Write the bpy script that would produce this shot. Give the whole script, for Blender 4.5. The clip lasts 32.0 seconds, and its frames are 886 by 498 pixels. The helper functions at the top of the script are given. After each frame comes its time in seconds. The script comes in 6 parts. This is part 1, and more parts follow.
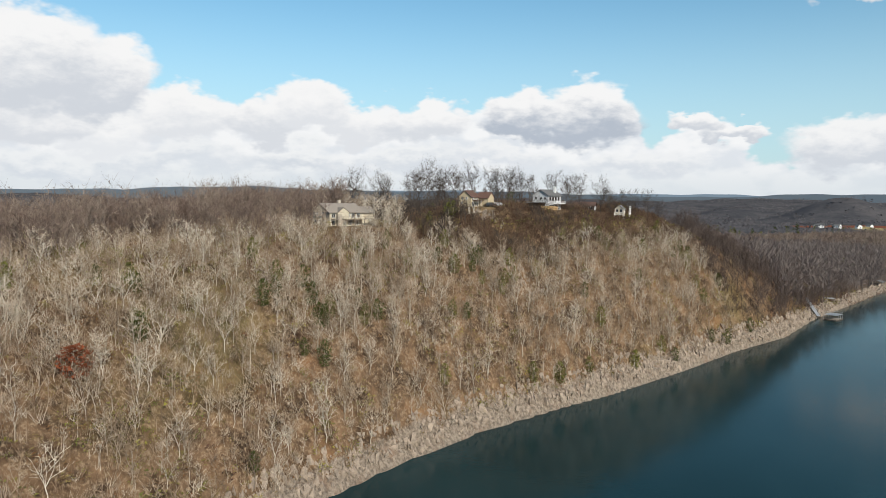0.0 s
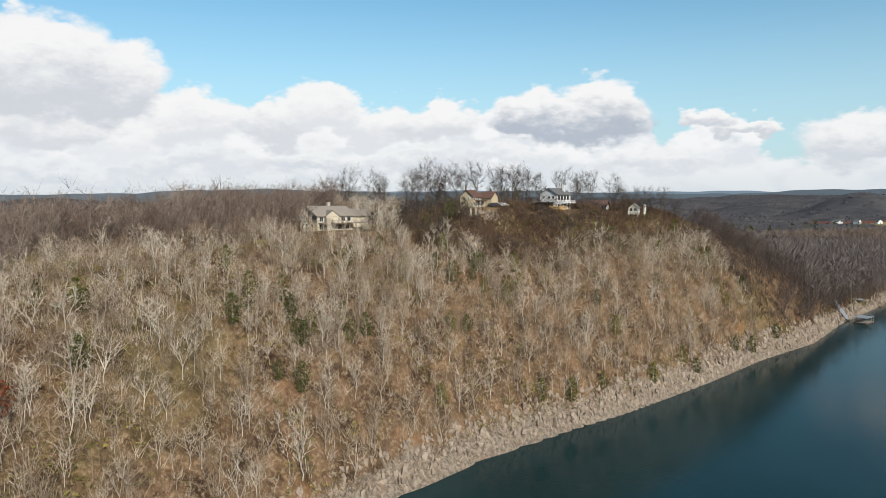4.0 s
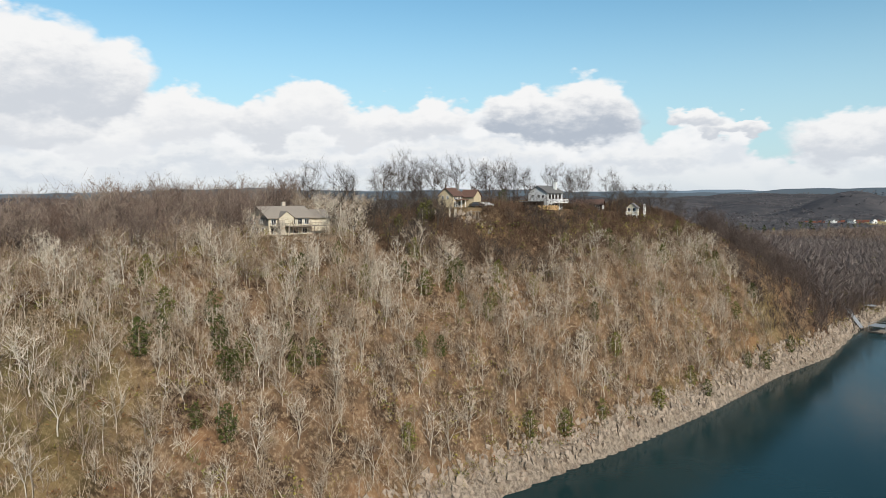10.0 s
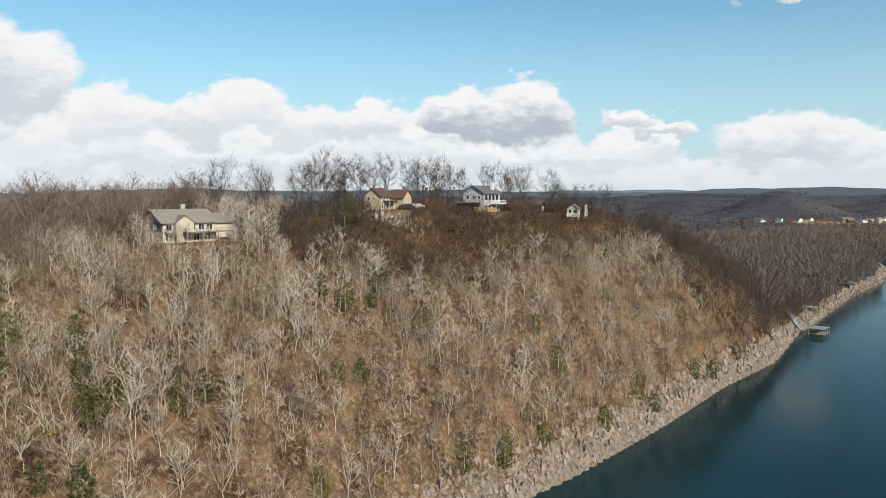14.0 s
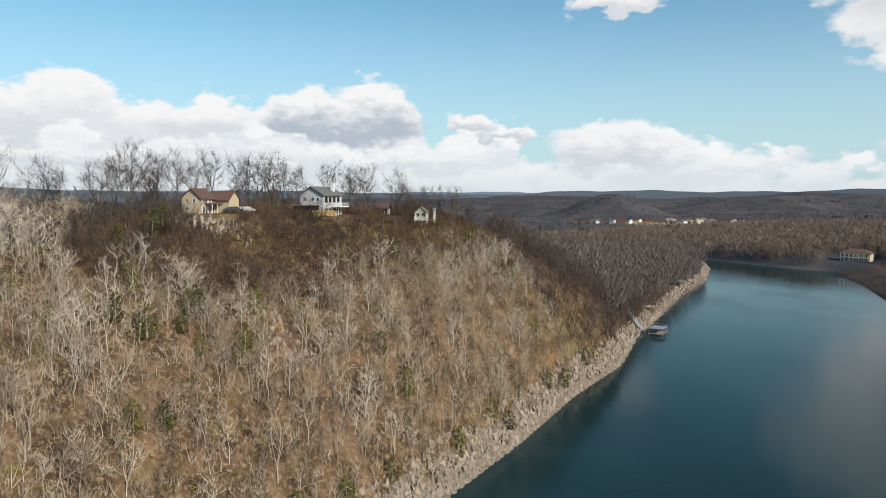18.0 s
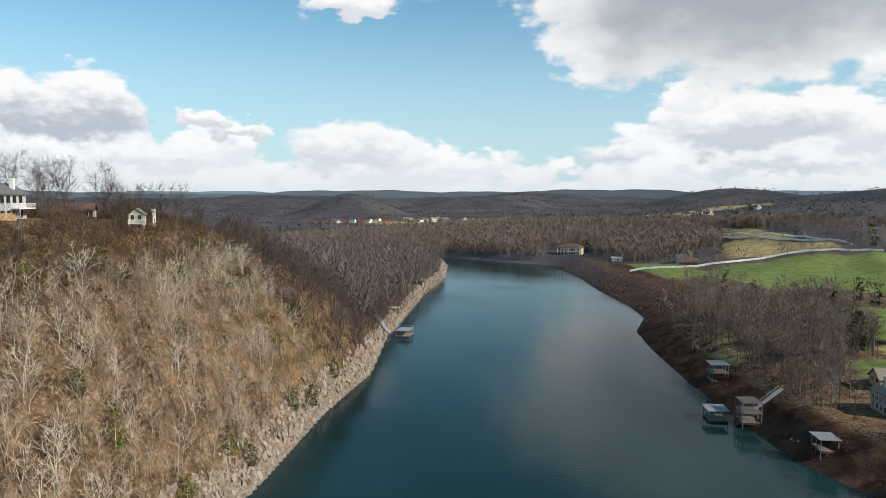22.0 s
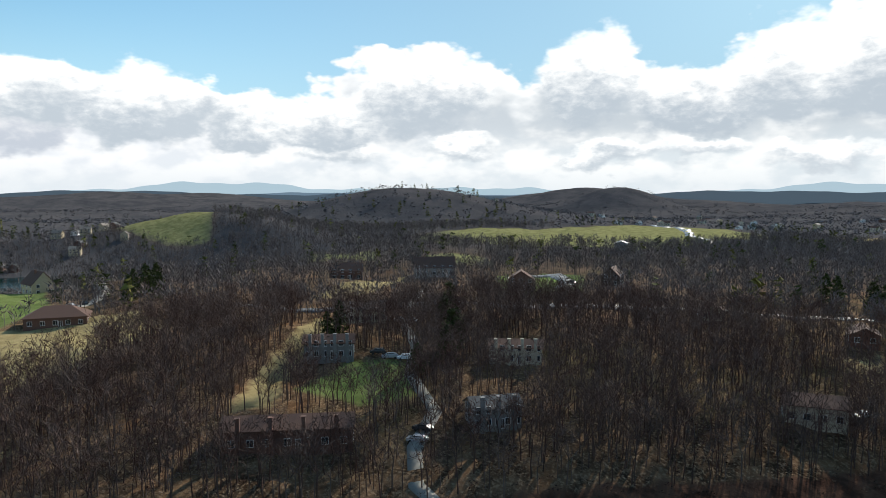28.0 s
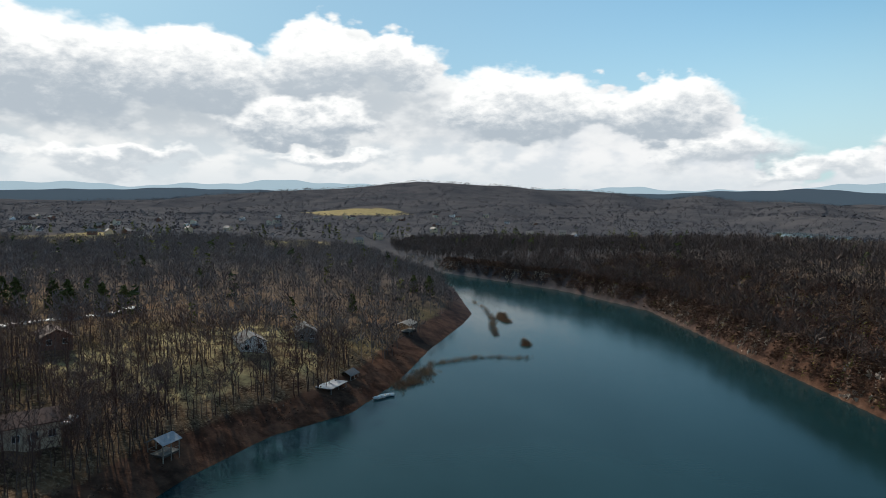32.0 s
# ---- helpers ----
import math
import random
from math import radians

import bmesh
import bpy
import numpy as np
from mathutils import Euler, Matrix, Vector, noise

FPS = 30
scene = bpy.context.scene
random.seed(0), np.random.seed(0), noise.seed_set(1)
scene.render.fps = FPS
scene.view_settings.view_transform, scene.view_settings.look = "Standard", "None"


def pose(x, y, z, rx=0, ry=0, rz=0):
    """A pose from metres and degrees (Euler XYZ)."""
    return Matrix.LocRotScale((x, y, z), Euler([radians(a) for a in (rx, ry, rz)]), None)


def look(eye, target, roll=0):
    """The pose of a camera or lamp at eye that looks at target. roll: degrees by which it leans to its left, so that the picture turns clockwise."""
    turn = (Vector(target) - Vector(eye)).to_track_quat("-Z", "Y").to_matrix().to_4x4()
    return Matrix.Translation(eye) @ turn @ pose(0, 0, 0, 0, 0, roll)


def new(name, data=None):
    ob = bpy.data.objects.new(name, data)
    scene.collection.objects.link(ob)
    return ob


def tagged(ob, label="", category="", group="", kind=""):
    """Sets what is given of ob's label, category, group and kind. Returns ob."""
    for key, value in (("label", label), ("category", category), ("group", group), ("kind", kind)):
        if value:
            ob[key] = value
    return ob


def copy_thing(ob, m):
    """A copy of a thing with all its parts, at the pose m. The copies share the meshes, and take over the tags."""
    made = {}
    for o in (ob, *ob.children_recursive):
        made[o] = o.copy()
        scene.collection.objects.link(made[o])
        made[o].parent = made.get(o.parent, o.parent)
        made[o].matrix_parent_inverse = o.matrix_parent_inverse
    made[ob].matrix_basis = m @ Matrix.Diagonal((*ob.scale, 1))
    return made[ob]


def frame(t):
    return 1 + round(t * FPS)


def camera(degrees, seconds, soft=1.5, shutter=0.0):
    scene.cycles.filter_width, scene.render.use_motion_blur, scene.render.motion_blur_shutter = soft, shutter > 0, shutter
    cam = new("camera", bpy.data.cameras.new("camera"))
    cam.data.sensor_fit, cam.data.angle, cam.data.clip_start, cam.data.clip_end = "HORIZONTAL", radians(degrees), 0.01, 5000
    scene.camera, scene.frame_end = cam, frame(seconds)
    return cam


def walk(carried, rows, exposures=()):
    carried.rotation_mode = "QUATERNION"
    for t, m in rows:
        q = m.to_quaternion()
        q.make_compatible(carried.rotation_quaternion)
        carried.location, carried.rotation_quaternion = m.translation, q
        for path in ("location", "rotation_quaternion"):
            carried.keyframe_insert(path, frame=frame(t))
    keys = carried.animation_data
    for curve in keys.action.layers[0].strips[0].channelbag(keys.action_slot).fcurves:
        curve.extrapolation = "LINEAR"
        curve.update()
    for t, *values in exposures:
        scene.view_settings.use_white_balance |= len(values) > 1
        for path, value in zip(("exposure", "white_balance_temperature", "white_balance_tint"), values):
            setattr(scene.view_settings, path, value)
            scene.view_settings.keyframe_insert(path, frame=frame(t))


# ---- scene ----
cam = camera(64.1, 32.0, 0.75)
ROWS = [
    (0, 0.00, 0.00, 60.00, 0.00, -4.28, -0.62), (1, 1.23, 4.79, 59.98, 0.35, -4.29, -0.37),
    (2, 2.18, 9.44, 60.02, 0.57, -4.28, -0.18), (3, 3.08, 14.31, 60.09, 0.73, -4.26, -0.00),
    (3.5, 3.48, 16.69, 60.12, 0.80, -4.26, 0.09), (5.5, 4.59, 26.59, 60.03, 1.09, -4.35, 0.12),
    (6, 4.91, 29.06, 60.03, 1.14, -4.35, 0.14), (7, 5.59, 33.91, 60.04, 1.25, -4.36, 0.19),
    (8, 5.99, 38.69, 60.06, 1.28, -4.35, 0.28), (9, 6.66, 43.50, 59.99, 0.89, -4.34, 0.24),
    (10, 7.59, 48.05, 59.93, 0.03, -4.34, 0.18), (11, 8.53, 52.87, 60.01, -1.59, -4.34, 0.12),
    (12, 9.36, 57.85, 60.14, -2.92, -4.34, 0.17), (13, 10.22, 62.77, 60.21, -3.32, -4.38, 0.21),
    (13.5, 10.66, 65.18, 60.21, -4.02, -4.38, 0.23), (15.5, 12.72, 74.16, 59.92, -8.52, -4.23, 0.13),
    (16, 13.40, 76.45, 59.94, -10.27, -4.24, 0.06), (17, 14.67, 81.18, 60.09, -13.76, -4.24, 0.02),
    (18, 16.09, 86.03, 60.39, -17.08, -4.27, -0.02), (19, 17.69, 90.63, 60.57, -20.66, -4.32, -0.05),
    (20, 19.44, 94.92, 60.56, -24.52, -4.26, -0.02), (20.5, 20.39, 97.04, 60.51, -27.53, -4.26, -0.03),
    (21, 21.41, 99.21, 60.44, -30.72, -4.24, -0.03), (21.5, 22.53, 101.33, 60.37, -34.26, -4.27, -0.07),
    (22, 23.92, 103.40, 60.33, -37.89, -4.28, -0.10), (22.5, 25.57, 105.40, 60.34, -41.61, -4.28, -0.11),
    (23, 27.42, 107.30, 60.37, -45.38, -4.27, -0.08), (23.5, 29.32, 109.14, 60.43, -49.23, -4.27, -0.08),
    (24, 31.24, 110.88, 60.50, -53.41, -4.26, -0.09), (24.5, 33.17, 112.52, 60.58, -59.28, -4.23, -0.10),
    (26.5, 39.75, 115.84, 60.94, -94.37, -4.01, 0.20), (27, 41.54, 116.17, 60.91, -104.70, -4.05, 0.19),
    (27.5, 43.38, 116.43, 60.87, -114.89, -4.08, 0.16), (28, 45.26, 116.57, 60.83, -124.80, -4.13, 0.12),
    (28.5, 47.25, 116.51, 60.79, -134.54, -4.19, 0.07), (29, 49.29, 116.11, 60.75, -143.88, -4.22, 0.01),
    (29.5, 51.26, 115.38, 60.72, -153.03, -4.24, -0.09), (30, 53.18, 114.39, 60.67, -162.06, -4.25, -0.20),
    (31, 56.53, 111.75, 60.58, -178.09, -4.23, -0.30), (32, 59.24, 108.37, 60.50, -187.18, -4.28, -0.23),
]
EXPOSURES = [(0, -0.03), (20, -0.03), (22, 0.05), (24, 0.1), (26.5, 0.22), (28, 0.16), (30, 0.09), (31, 0.06), (32, -0.03)]
walk(cam, [(t, pose(x, y, z, 90 + pitch, roll, yaw)) for t, x, y, z, yaw, pitch, roll in ROWS], EXPOSURES)

# ---- light: a winter sun high over the south-east bank, broken cumulus ----
SUN_AZ, SUN_EL = 155.0, 31.0      # degrees clockwise from +y, and above the horizon
sun = new("sun", bpy.data.lights.new("sun", "SUN"))
sun.data.energy, sun.data.angle, sun.data.color = 5.0, radians(0.6), (1.0, 0.93, 0.82)
sun_dir = Vector((math.sin(radians(SUN_AZ)) * math.cos(radians(SUN_EL)), math.cos(radians(SUN_AZ)) * math.cos(radians(SUN_EL)), math.sin(radians(SUN_EL))))
sun.matrix_world = look(sun_dir * 900, (0, 0, 0))


class Graph:
    """Short-hand for wiring shader nodes."""

    def __init__(self, tree):
        self.tree = tree

    def node(self, kind, operation=""):
        n = self.tree.nodes.new(kind)
        if operation:
            n.operation = operation
        return n

    def put(self, socket, value):
        if isinstance(value, bpy.types.NodeSocket):
            self.tree.links.new(value, socket)
        elif value is not None:
            socket.default_value = value

    def math(self, op, a, b=None, c=None, clamp=False):
        n = self.node("ShaderNodeMath", op)
        n.use_clamp = clamp
        for socket, value in zip(n.inputs, (a, b, c)):
            self.put(socket, value)
        return n.outputs[0]

    def ramp(self, x, lo, hi, to_lo=0.0, to_hi=1.0, smooth=True):
        n = self.node("ShaderNodeMapRange")
        n.interpolation_type = "SMOOTHSTEP" if smooth else "LINEAR"
        for socket, value in zip(n.inputs, (x, lo, hi, to_lo, to_hi)):
            self.put(socket, value)
        return n.outputs[0]

    def mix(self, f, a, b, blend="MIX"):
        n = self.node("ShaderNodeMix")
        n.data_type, n.blend_type = "RGBA", blend
        self.put(n.inputs[0], f)
        for socket, value in ((n.inputs[6], a), (n.inputs[7], b)):
            self.put(socket, (*value, 1.0) if isinstance(value, tuple) else value)
        return n.outputs[2]

    def noise(self, vector, scale, detail=4.0, rough=0.55, distort=0.0):
        n = self.node("ShaderNodeTexNoise")
        for name, value in (("Vector", vector), ("Scale", scale), ("Detail", detail), ("Roughness", rough), ("Distortion", distort)):
            self.put(n.inputs[name], value)
        return n.outputs[0]

    def billows(self, vector, scale):
        """Rounded heaps, 0 at their middles."""
        n = self.node("ShaderNodeTexVoronoi")
        n.feature = "SMOOTH_F1"
        self.put(n.inputs["Vector"], vector)
        for name, value in (("Scale", scale), ("Detail", 3.0), ("Roughness", 0.5), ("Smoothness", 0.6)):
            n.inputs[name].default_value = value
        return n.outputs["Distance"]

    def stretch(self, vector, scale):
        n = self.node("ShaderNodeMapping")
        self.put(n.inputs[0], vector)
        n.inputs["Scale"].default_value = scale
        return n.outputs[0]


# cloud tops: degrees of azimuth, degrees of elevation
CLOUD_TOP_A = [(-40, 13), (-32, 13.2), (-28.6, 11.3), (-25, 10.8), (-22, 8.4), (-17, 7.8), (-10, 8.5), (-6, 7.3), (0, 7.3), (4, 7.6), (9, 9.0),
               (13.5, 8.7), (15.5, 6.6), (17, 5.2), (18.5, 6.3), (23, 5.4), (25, 3.9), (27, 5.4), (30, 6.3), (35, 5.4), (39, 3.6), (46, 3.0), (50, 4.4), (54, 7.2)]
CLOUD_TOP_B = [(60, 8.6), (72, 7.4), (79, 5.0), (83, 6.8), (92, 8.0), (96, 7.2), (101, 9.8), (111, 8.4), (116, 9.6), (121, 12.0), (129, 11.2), (131.5, 9.8),
               (136, 13.4), (142, 10.4), (149, 13.0), (155, 13.3), (161, 10.3), (168, 12.4), (173, 11.0), (176, 13.4), (184, 12.2), (190, 10.0), (202, 8.7), (209, 7.2), (213, 3.6), (220, 3.4)]

# single heaps of cloud: azimuth, elevation, half width, half height in degrees, greyness of the base
HEAPS_NORTH = [(-28.9, 2, 6, 1.2, 0.6), (-21, 2.4, 6.4, 1.3, 0.5), (-11.9, 2.9, 6.3, 1.3, 0.6), (-2.5, 2.8, 5.5, 1.1, 0.5), (-25.6, 4.5, 3.5, 2.1, 0.3), (-29.8, 5.4, 4.8, 2.4, 0.5), (-19.8, 5.4, 4.1, 2.4, 0.4), (-14, 5.6, 3.8, 2.1, 0.5), (-6.6, 5.4, 3.2, 1.8, 0.4), (-1.1, 5.7, 4.3, 1.9, 0.5), (-10.5, 6.4, 3.6, 2.2, 0.4), (-25.1, 8.3, 3.9, 3.1, 0.6), (-30.4, 9.2, 5.9, 3.9, 0.6), (-39.3, 3.4, 7.1, 2.5, 0.6), (216.8, 2.3, 3.6, 1.2, 0.5)]
HEAPS_NORTH_EAST = [(63.2, 2.5, 8.3, 1.2, 0.8), (40.6, 2.4, 5.2, 1, 0.4), (15.3, 2.9, 5.7, 1.1, 0.5), (35.1, 3.7, 3.3, 1.9, 0.5), (51.2, 3.2, 3.1, 1.4, 0.8), (5.2, 3.1, 6.4, 1.1, 0.4), (30.4, 4.2, 5.6, 2.2, 0.6), (71, 4.6, 6.6, 2.1, 0.5), (52.4, 3.7, 2.7, 1.2, 0.4), (61.5, 5.3, 7.5, 2.4, 0.7), (11.4, 6.6, 4.4, 2.5, 0.9), (22.2, 4.9, 2.5, 0.8, 0.6), (6.3, 6.4, 3.2, 2, 0.9), (19.4, 5.7, 2.2, 1, 0.6), (56.4, 7.2, 2.8, 1.3, 0.3), (49.2, 11.3, 3.2, 2.2, 0.4), (30.7, 14.3, 4.5, 1.1, 0.5)]
HEAPS_EAST = [(116.5, 3.5, 4.1, 1.3, 0.8), (94, 5.3, 3.9, 2.9, 0.8), (144.7, 3.5, 3.7, 1.1, 0.7), (138, 3.6, 5.3, 1.2, 0.8), (126.4, 3.7, 3.9, 1.2, 0.8), (76.2, 4.8, 3.1, 2, 0.4), (116.1, 6, 4.7, 2.6, 0.7), (87.9, 6, 6.4, 2.4, 0.6), (109.2, 6, 4, 2.4, 0.6), (101.4, 6.9, 5.4, 3.3, 0.7), (144.2, 7.4, 6.5, 3.2, 0.9), (123.7, 8.2, 6.6, 3.9, 0.7), (104.1, 6.8, 4.1, 2.3, 0.5), (96, 7.3, 4.6, 2.7, 0.6), (136.6, 9.2, 4.4, 4.1, 0.8), (73, 9, 6.1, 1.8, 0.3), (49.7, 11.6, 3.7, 2.5, 0.3)]
HEAPS_SOUTH = [(213.2, 1.9, 3.7, 1, 0.9), (161.2, 2.6, 6.2, 1.2, 0.5), (162.8, 2.9, 6.9, 1, 0.6), (178.2, 2.8, 6.1, 0.9, 0.5), (209, 3.7, 6.4, 1.8, 0.9), (152.3, 3.3, 4.5, 1.1, 0.7), (175.4, 5.8, 7.2, 2.1, 1), (193.7, 7, 8, 3.2, 0.9), (203.3, 6.4, 7.2, 2.4, 0.9), (160.3, 8.9, 6.9, 4.3, 0.9), (150.7, 8.8, 4.7, 3.9, 0.8), (155.2, 9.2, 3.9, 4.1, 0.8), (167.9, 9.1, 6.5, 3.5, 0.9), (155.6, 8.8, 4.3, 2.8, 0.8), (167.2, 9.2, 5.5, 3, 0.8), (177.2, 10, 4.9, 3.5, 0.8), (177.2, 10.3, 5, 3.2, 0.6), (183.4, 10.3, 4.1, 2.3, 0.5), (221.3, 3.8, 3.4, 1.5, 0.5), (-39.1, 8.5, 5.6, 3.9, 0.5)]


def build_sky():
    world = bpy.data.worlds.new("sky")
    scene.world = world
    world.use_nodes = True
    tree = world.node_tree
    tree.nodes.clear()
    g = Graph(tree)
    way = g.node("ShaderNodeTexCoord").outputs["Generated"]
    sep = g.node("ShaderNodeSeparateXYZ")
    g.put(sep.inputs[0], way)
    x, y, z = sep.outputs
    az = g.math("DEGREES", g.math("ARCTAN2", x, y))
    az = g.math("ADD", az, g.math("MULTIPLY", g.math("LESS_THAN", az, -90.0), 360.0))
    el = g.math("DEGREES", g.math("ARCSINE", z))

    sky = g.node("ShaderNodeTexSky")
    sky.sky_type, sky.sun_disc, sky.sun_elevation, sky.sun_rotation = "NISHITA", False, radians(SUN_EL), radians(SUN_AZ)
    sky.air_density, sky.dust_density, sky.ozone_density = 1.0, 0.6, 2.0
    blue = g.mix(1.0, sky.outputs[0], (0.097, 0.136, 0.134), "MULTIPLY")
    # pale, milky air towards the horizon
    blue = g.mix(g.ramp(el, 17.0, 0.0, 0.0, 0.75), blue, (0.56, 0.72, 0.83))

    curve = g.node("ShaderNodeFloatCurve")
    line = curve.mapping.curves[0]
    pts = CLOUD_TOP_A + CLOUD_TOP_B
    place = [((a + 40) / 260, e / 16) for a, e in pts]
    line.points[0].location, line.points[1].location = place[0], place[-1]
    for p in place[1:-1]:
        line.points.new(*p)
    curve.mapping.update()
    g.put(curve.inputs["Value"], g.ramp(az, -40.0, 220.0, smooth=False))
    top = g.math("MULTIPLY", curve.outputs[0], 16.0)

    flat = g.stretch(way, (1.0, 1.0, 1.9))
    puffs = g.noise(flat, 9.0, 3.0, 0.5, 0.1)
    fine = g.noise(flat, 55.0, 5.0, 0.6, 0.2)
    billow = g.billows(flat, 17.0)
    shape = g.math("ADD", g.math("MULTIPLY", g.math("SUBTRACT", puffs, 0.5), 5.0), g.math("MULTIPLY", g.math("SUBTRACT", fine, 0.5), 0.9))
    shape = g.math("ADD", shape, g.math("MULTIPLY", g.math("SUBTRACT", 0.42, billow), 3.4))
    deep = g.math("ADD", g.math("ADD", g.math("SUBTRACT", top, el), 0.9), shape)          # degrees below the ragged cloud top
    low = g.ramp(deep, -0.35, 0.7)
    # a broad grey bank higher up, over the north-east
    dx = g.math("DIVIDE", g.math("SUBTRACT", az, 61.0), 19.0)
    dy = g.math("DIVIDE", g.math("SUBTRACT", el, 15.8), 9.2)
    rim = g.math("SUBTRACT", 1.0, g.math("SQRT", g.math("ADD", g.math("MULTIPLY", dx, dx), g.math("MULTIPLY", dy, dy))))
    bank = g.math("ADD", g.math("ADD", g.math("MULTIPLY", rim, 11.0), 0.9), shape)
    high = g.ramp(bank, -0.4, 1.6)
    # small torn wisps
    wx = g.math("DIVIDE", g.math("SUBTRACT", az, 33.0), 8.0)
    wy = g.math("DIVIDE", g.math("SUBTRACT", el, 15.6), 2.2)
    wisp = g.math("SUBTRACT", 0.6, g.math("SQRT", g.math("ADD", g.math("MULTIPLY", wx, wx), g.math("MULTIPLY", wy, wy))))
    torn = g.math("MULTIPLY", g.ramp(g.math("ADD", g.math("MULTIPLY", wisp, 3.0), shape), -0.5, 2.5), 0.7)

    toward = g.node("ShaderNodeVectorMath", "DOT_PRODUCT")
    g.put(toward.inputs[0], way)
    toward.inputs[1].default_value = sun_dir
    near_sun = g.ramp(toward.outputs["Value"], 0.45, 0.97)
    # each puff is bright above and grey below
    lift = g.node("ShaderNodeVectorMath", "ADD")
    g.put(lift.inputs[0], flat)
    lift.inputs[1].default_value = (0.02, 0.0, 0.045)
    above = g.noise(lift.outputs[0], 9.0, 3.0, 0.5, 0.1)
    over = g.billows(lift.outputs[0], 17.0)
    body = g.math("ADD", g.math("MULTIPLY", g.math("SUBTRACT", puffs, above), 2.6), g.math("MULTIPLY", g.math("SUBTRACT", over, billow), 1.1))
    body = g.math("ADD", body, g.math("MULTIPLY", g.math("SUBTRACT", fine, 0.5), 0.5))
    lit = g.ramp(body, -0.55, 0.4)
    front = g.mix(lit, (0.76, 0.80, 0.85), (0.93, 0.94, 0.95))
    core = g.math("MULTIPLY", g.ramp(g.math("SUBTRACT", deep, g.math("MULTIPLY", body, 0.9)), 0.3, 3.4), g.ramp(body, 0.0, 0.8, 1.0, 0.5))
    back = g.mix(core, (1.02, 1.03, 1.02), (0.52, 0.58, 0.63))
    back = g.mix(g.ramp(el, 6.2, 2.8, 0.0, 0.9), back, g.mix(lit, (0.68, 0.75, 0.79), (0.98, 0.99, 0.98)))
    lower = g.mix(near_sun, front, back)
    # far rows of cloud sink into the haze at the horizon
    lower = g.mix(g.ramp(el, 3.5, 0.2, 0.0, 0.75), lower, (0.70, 0.76, 0.80))
    heavy = g.math("ADD", g.math("MULTIPLY", rim, 9.0), g.math("MULTIPLY", g.math("SUBTRACT", puffs, 0.5), 7.0))
    heavy = g.math("SUBTRACT", heavy, g.math("MULTIPLY", body, 0.8))
    upper = g.mix(g.ramp(heavy, -0.6, 6.5), (0.90, 0.91, 0.91), (0.38, 0.42, 0.47))
    blue = g.mix(g.math("MULTIPLY", near_sun, 0.75), blue, (0.27, 0.44, 0.60))
    whole = g.mix(low, blue, lower)
    # heaps, the far and low ones first
    place = g.node("ShaderNodeCombineXYZ")
    g.put(place.inputs[0], az)
    g.put(place.inputs[1], el)
    spot = place.outputs[0]
    for size, detail, reach in ((9.0, 2.0, 4.2), (26.0, 3.0, 2.6)):
        warp = g.node("ShaderNodeTexNoise")
        g.put(warp.inputs["Vector"], flat)
        for name, value in (("Scale", size), ("Detail", detail), ("Roughness", 0.6)):
            warp.inputs[name].default_value = value
        shift = g.node("ShaderNodeVectorMath", "MULTIPLY_ADD")
        g.put(shift.inputs[0], warp.outputs["Color"])
        shift.inputs[1].default_value, shift.inputs[2].default_value = (reach, reach, 0), (-reach / 2, -reach / 2, 0)
        moved = g.node("ShaderNodeVectorMath", "ADD")
        g.put(moved.inputs[0], spot)
        g.put(moved.inputs[1], shift.outputs[0])
        spot = moved.outputs[0]
    grain = g.math("MULTIPLY", g.math("SUBTRACT", fine, 0.5), 0.9)
    heaps = HEAPS_NORTH + HEAPS_NORTH_EAST + HEAPS_EAST + HEAPS_SOUTH
    for k, (a, e, rx, ry, grey) in enumerate(sorted(heaps, key=lambda p: p[1] - p[3])):
        if k % 6 == 5:
            # each row of heaps is laid over those before it
            after = g.node("ShaderNodeVectorMath", "MULTIPLY_ADD")
            g.put(after.inputs[0], whole)
            after.inputs[1].default_value = (1e-6, 1e-6, 0)
            g.put(after.inputs[2], spot)
            spot = after.outputs[0]
        local = g.node("ShaderNodeVectorMath", "MULTIPLY_ADD")
        g.put(local.inputs[0], spot)
        local.inputs[1].default_value, local.inputs[2].default_value = (1 / rx, 1 / ry, 0), (-a / rx, -e / ry, 0)
        length = g.node("ShaderNodeVectorMath", "LENGTH")
        g.put(length.inputs[0], local.outputs[0])
        r = length.outputs["Value"]
        axes = g.node("ShaderNodeSeparateXYZ")
        g.put(axes.inputs[0], local.outputs[0])
        h = g.math("ADD", axes.outputs[1], grain)
        haze = min(0.7, max(0.0, (5.0 - e) * 0.18))
        shade = [1 - grey * (1 - c) for c in (0.42, 0.48, 0.57)]
        edge = 0.72 if e > 4 else 0.45
        if a < 95:
            body_of = g.mix(g.ramp(h, -0.55, 0.5), tuple(c * (1 - haze) + v * haze for c, v in zip(shade, (0.72, 0.78, 0.84))), tuple(0.94 * (1 - haze) + v * haze for v in (0.80, 0.84, 0.87)))
        else:
            rim = g.ramp(g.math("ADD", g.math("ADD", g.math("MULTIPLY", r, 0.3), g.math("MULTIPLY", h, 0.95)), g.math("MULTIPLY", grain, 0.5)), -0.45, 0.85)
            core = tuple((1 - 0.5 * grey * (1 - c)) * c * (1 - haze) + v * haze for c, v in zip((0.58, 0.64, 0.695), (0.74, 0.79, 0.82)))
            body_of = g.mix(rim, core, (1.12, 1.12, 1.10))
        whole = g.mix(g.ramp(r, 1.03, edge), whole, body_of)
    whole = g.mix(high, whole, upper)
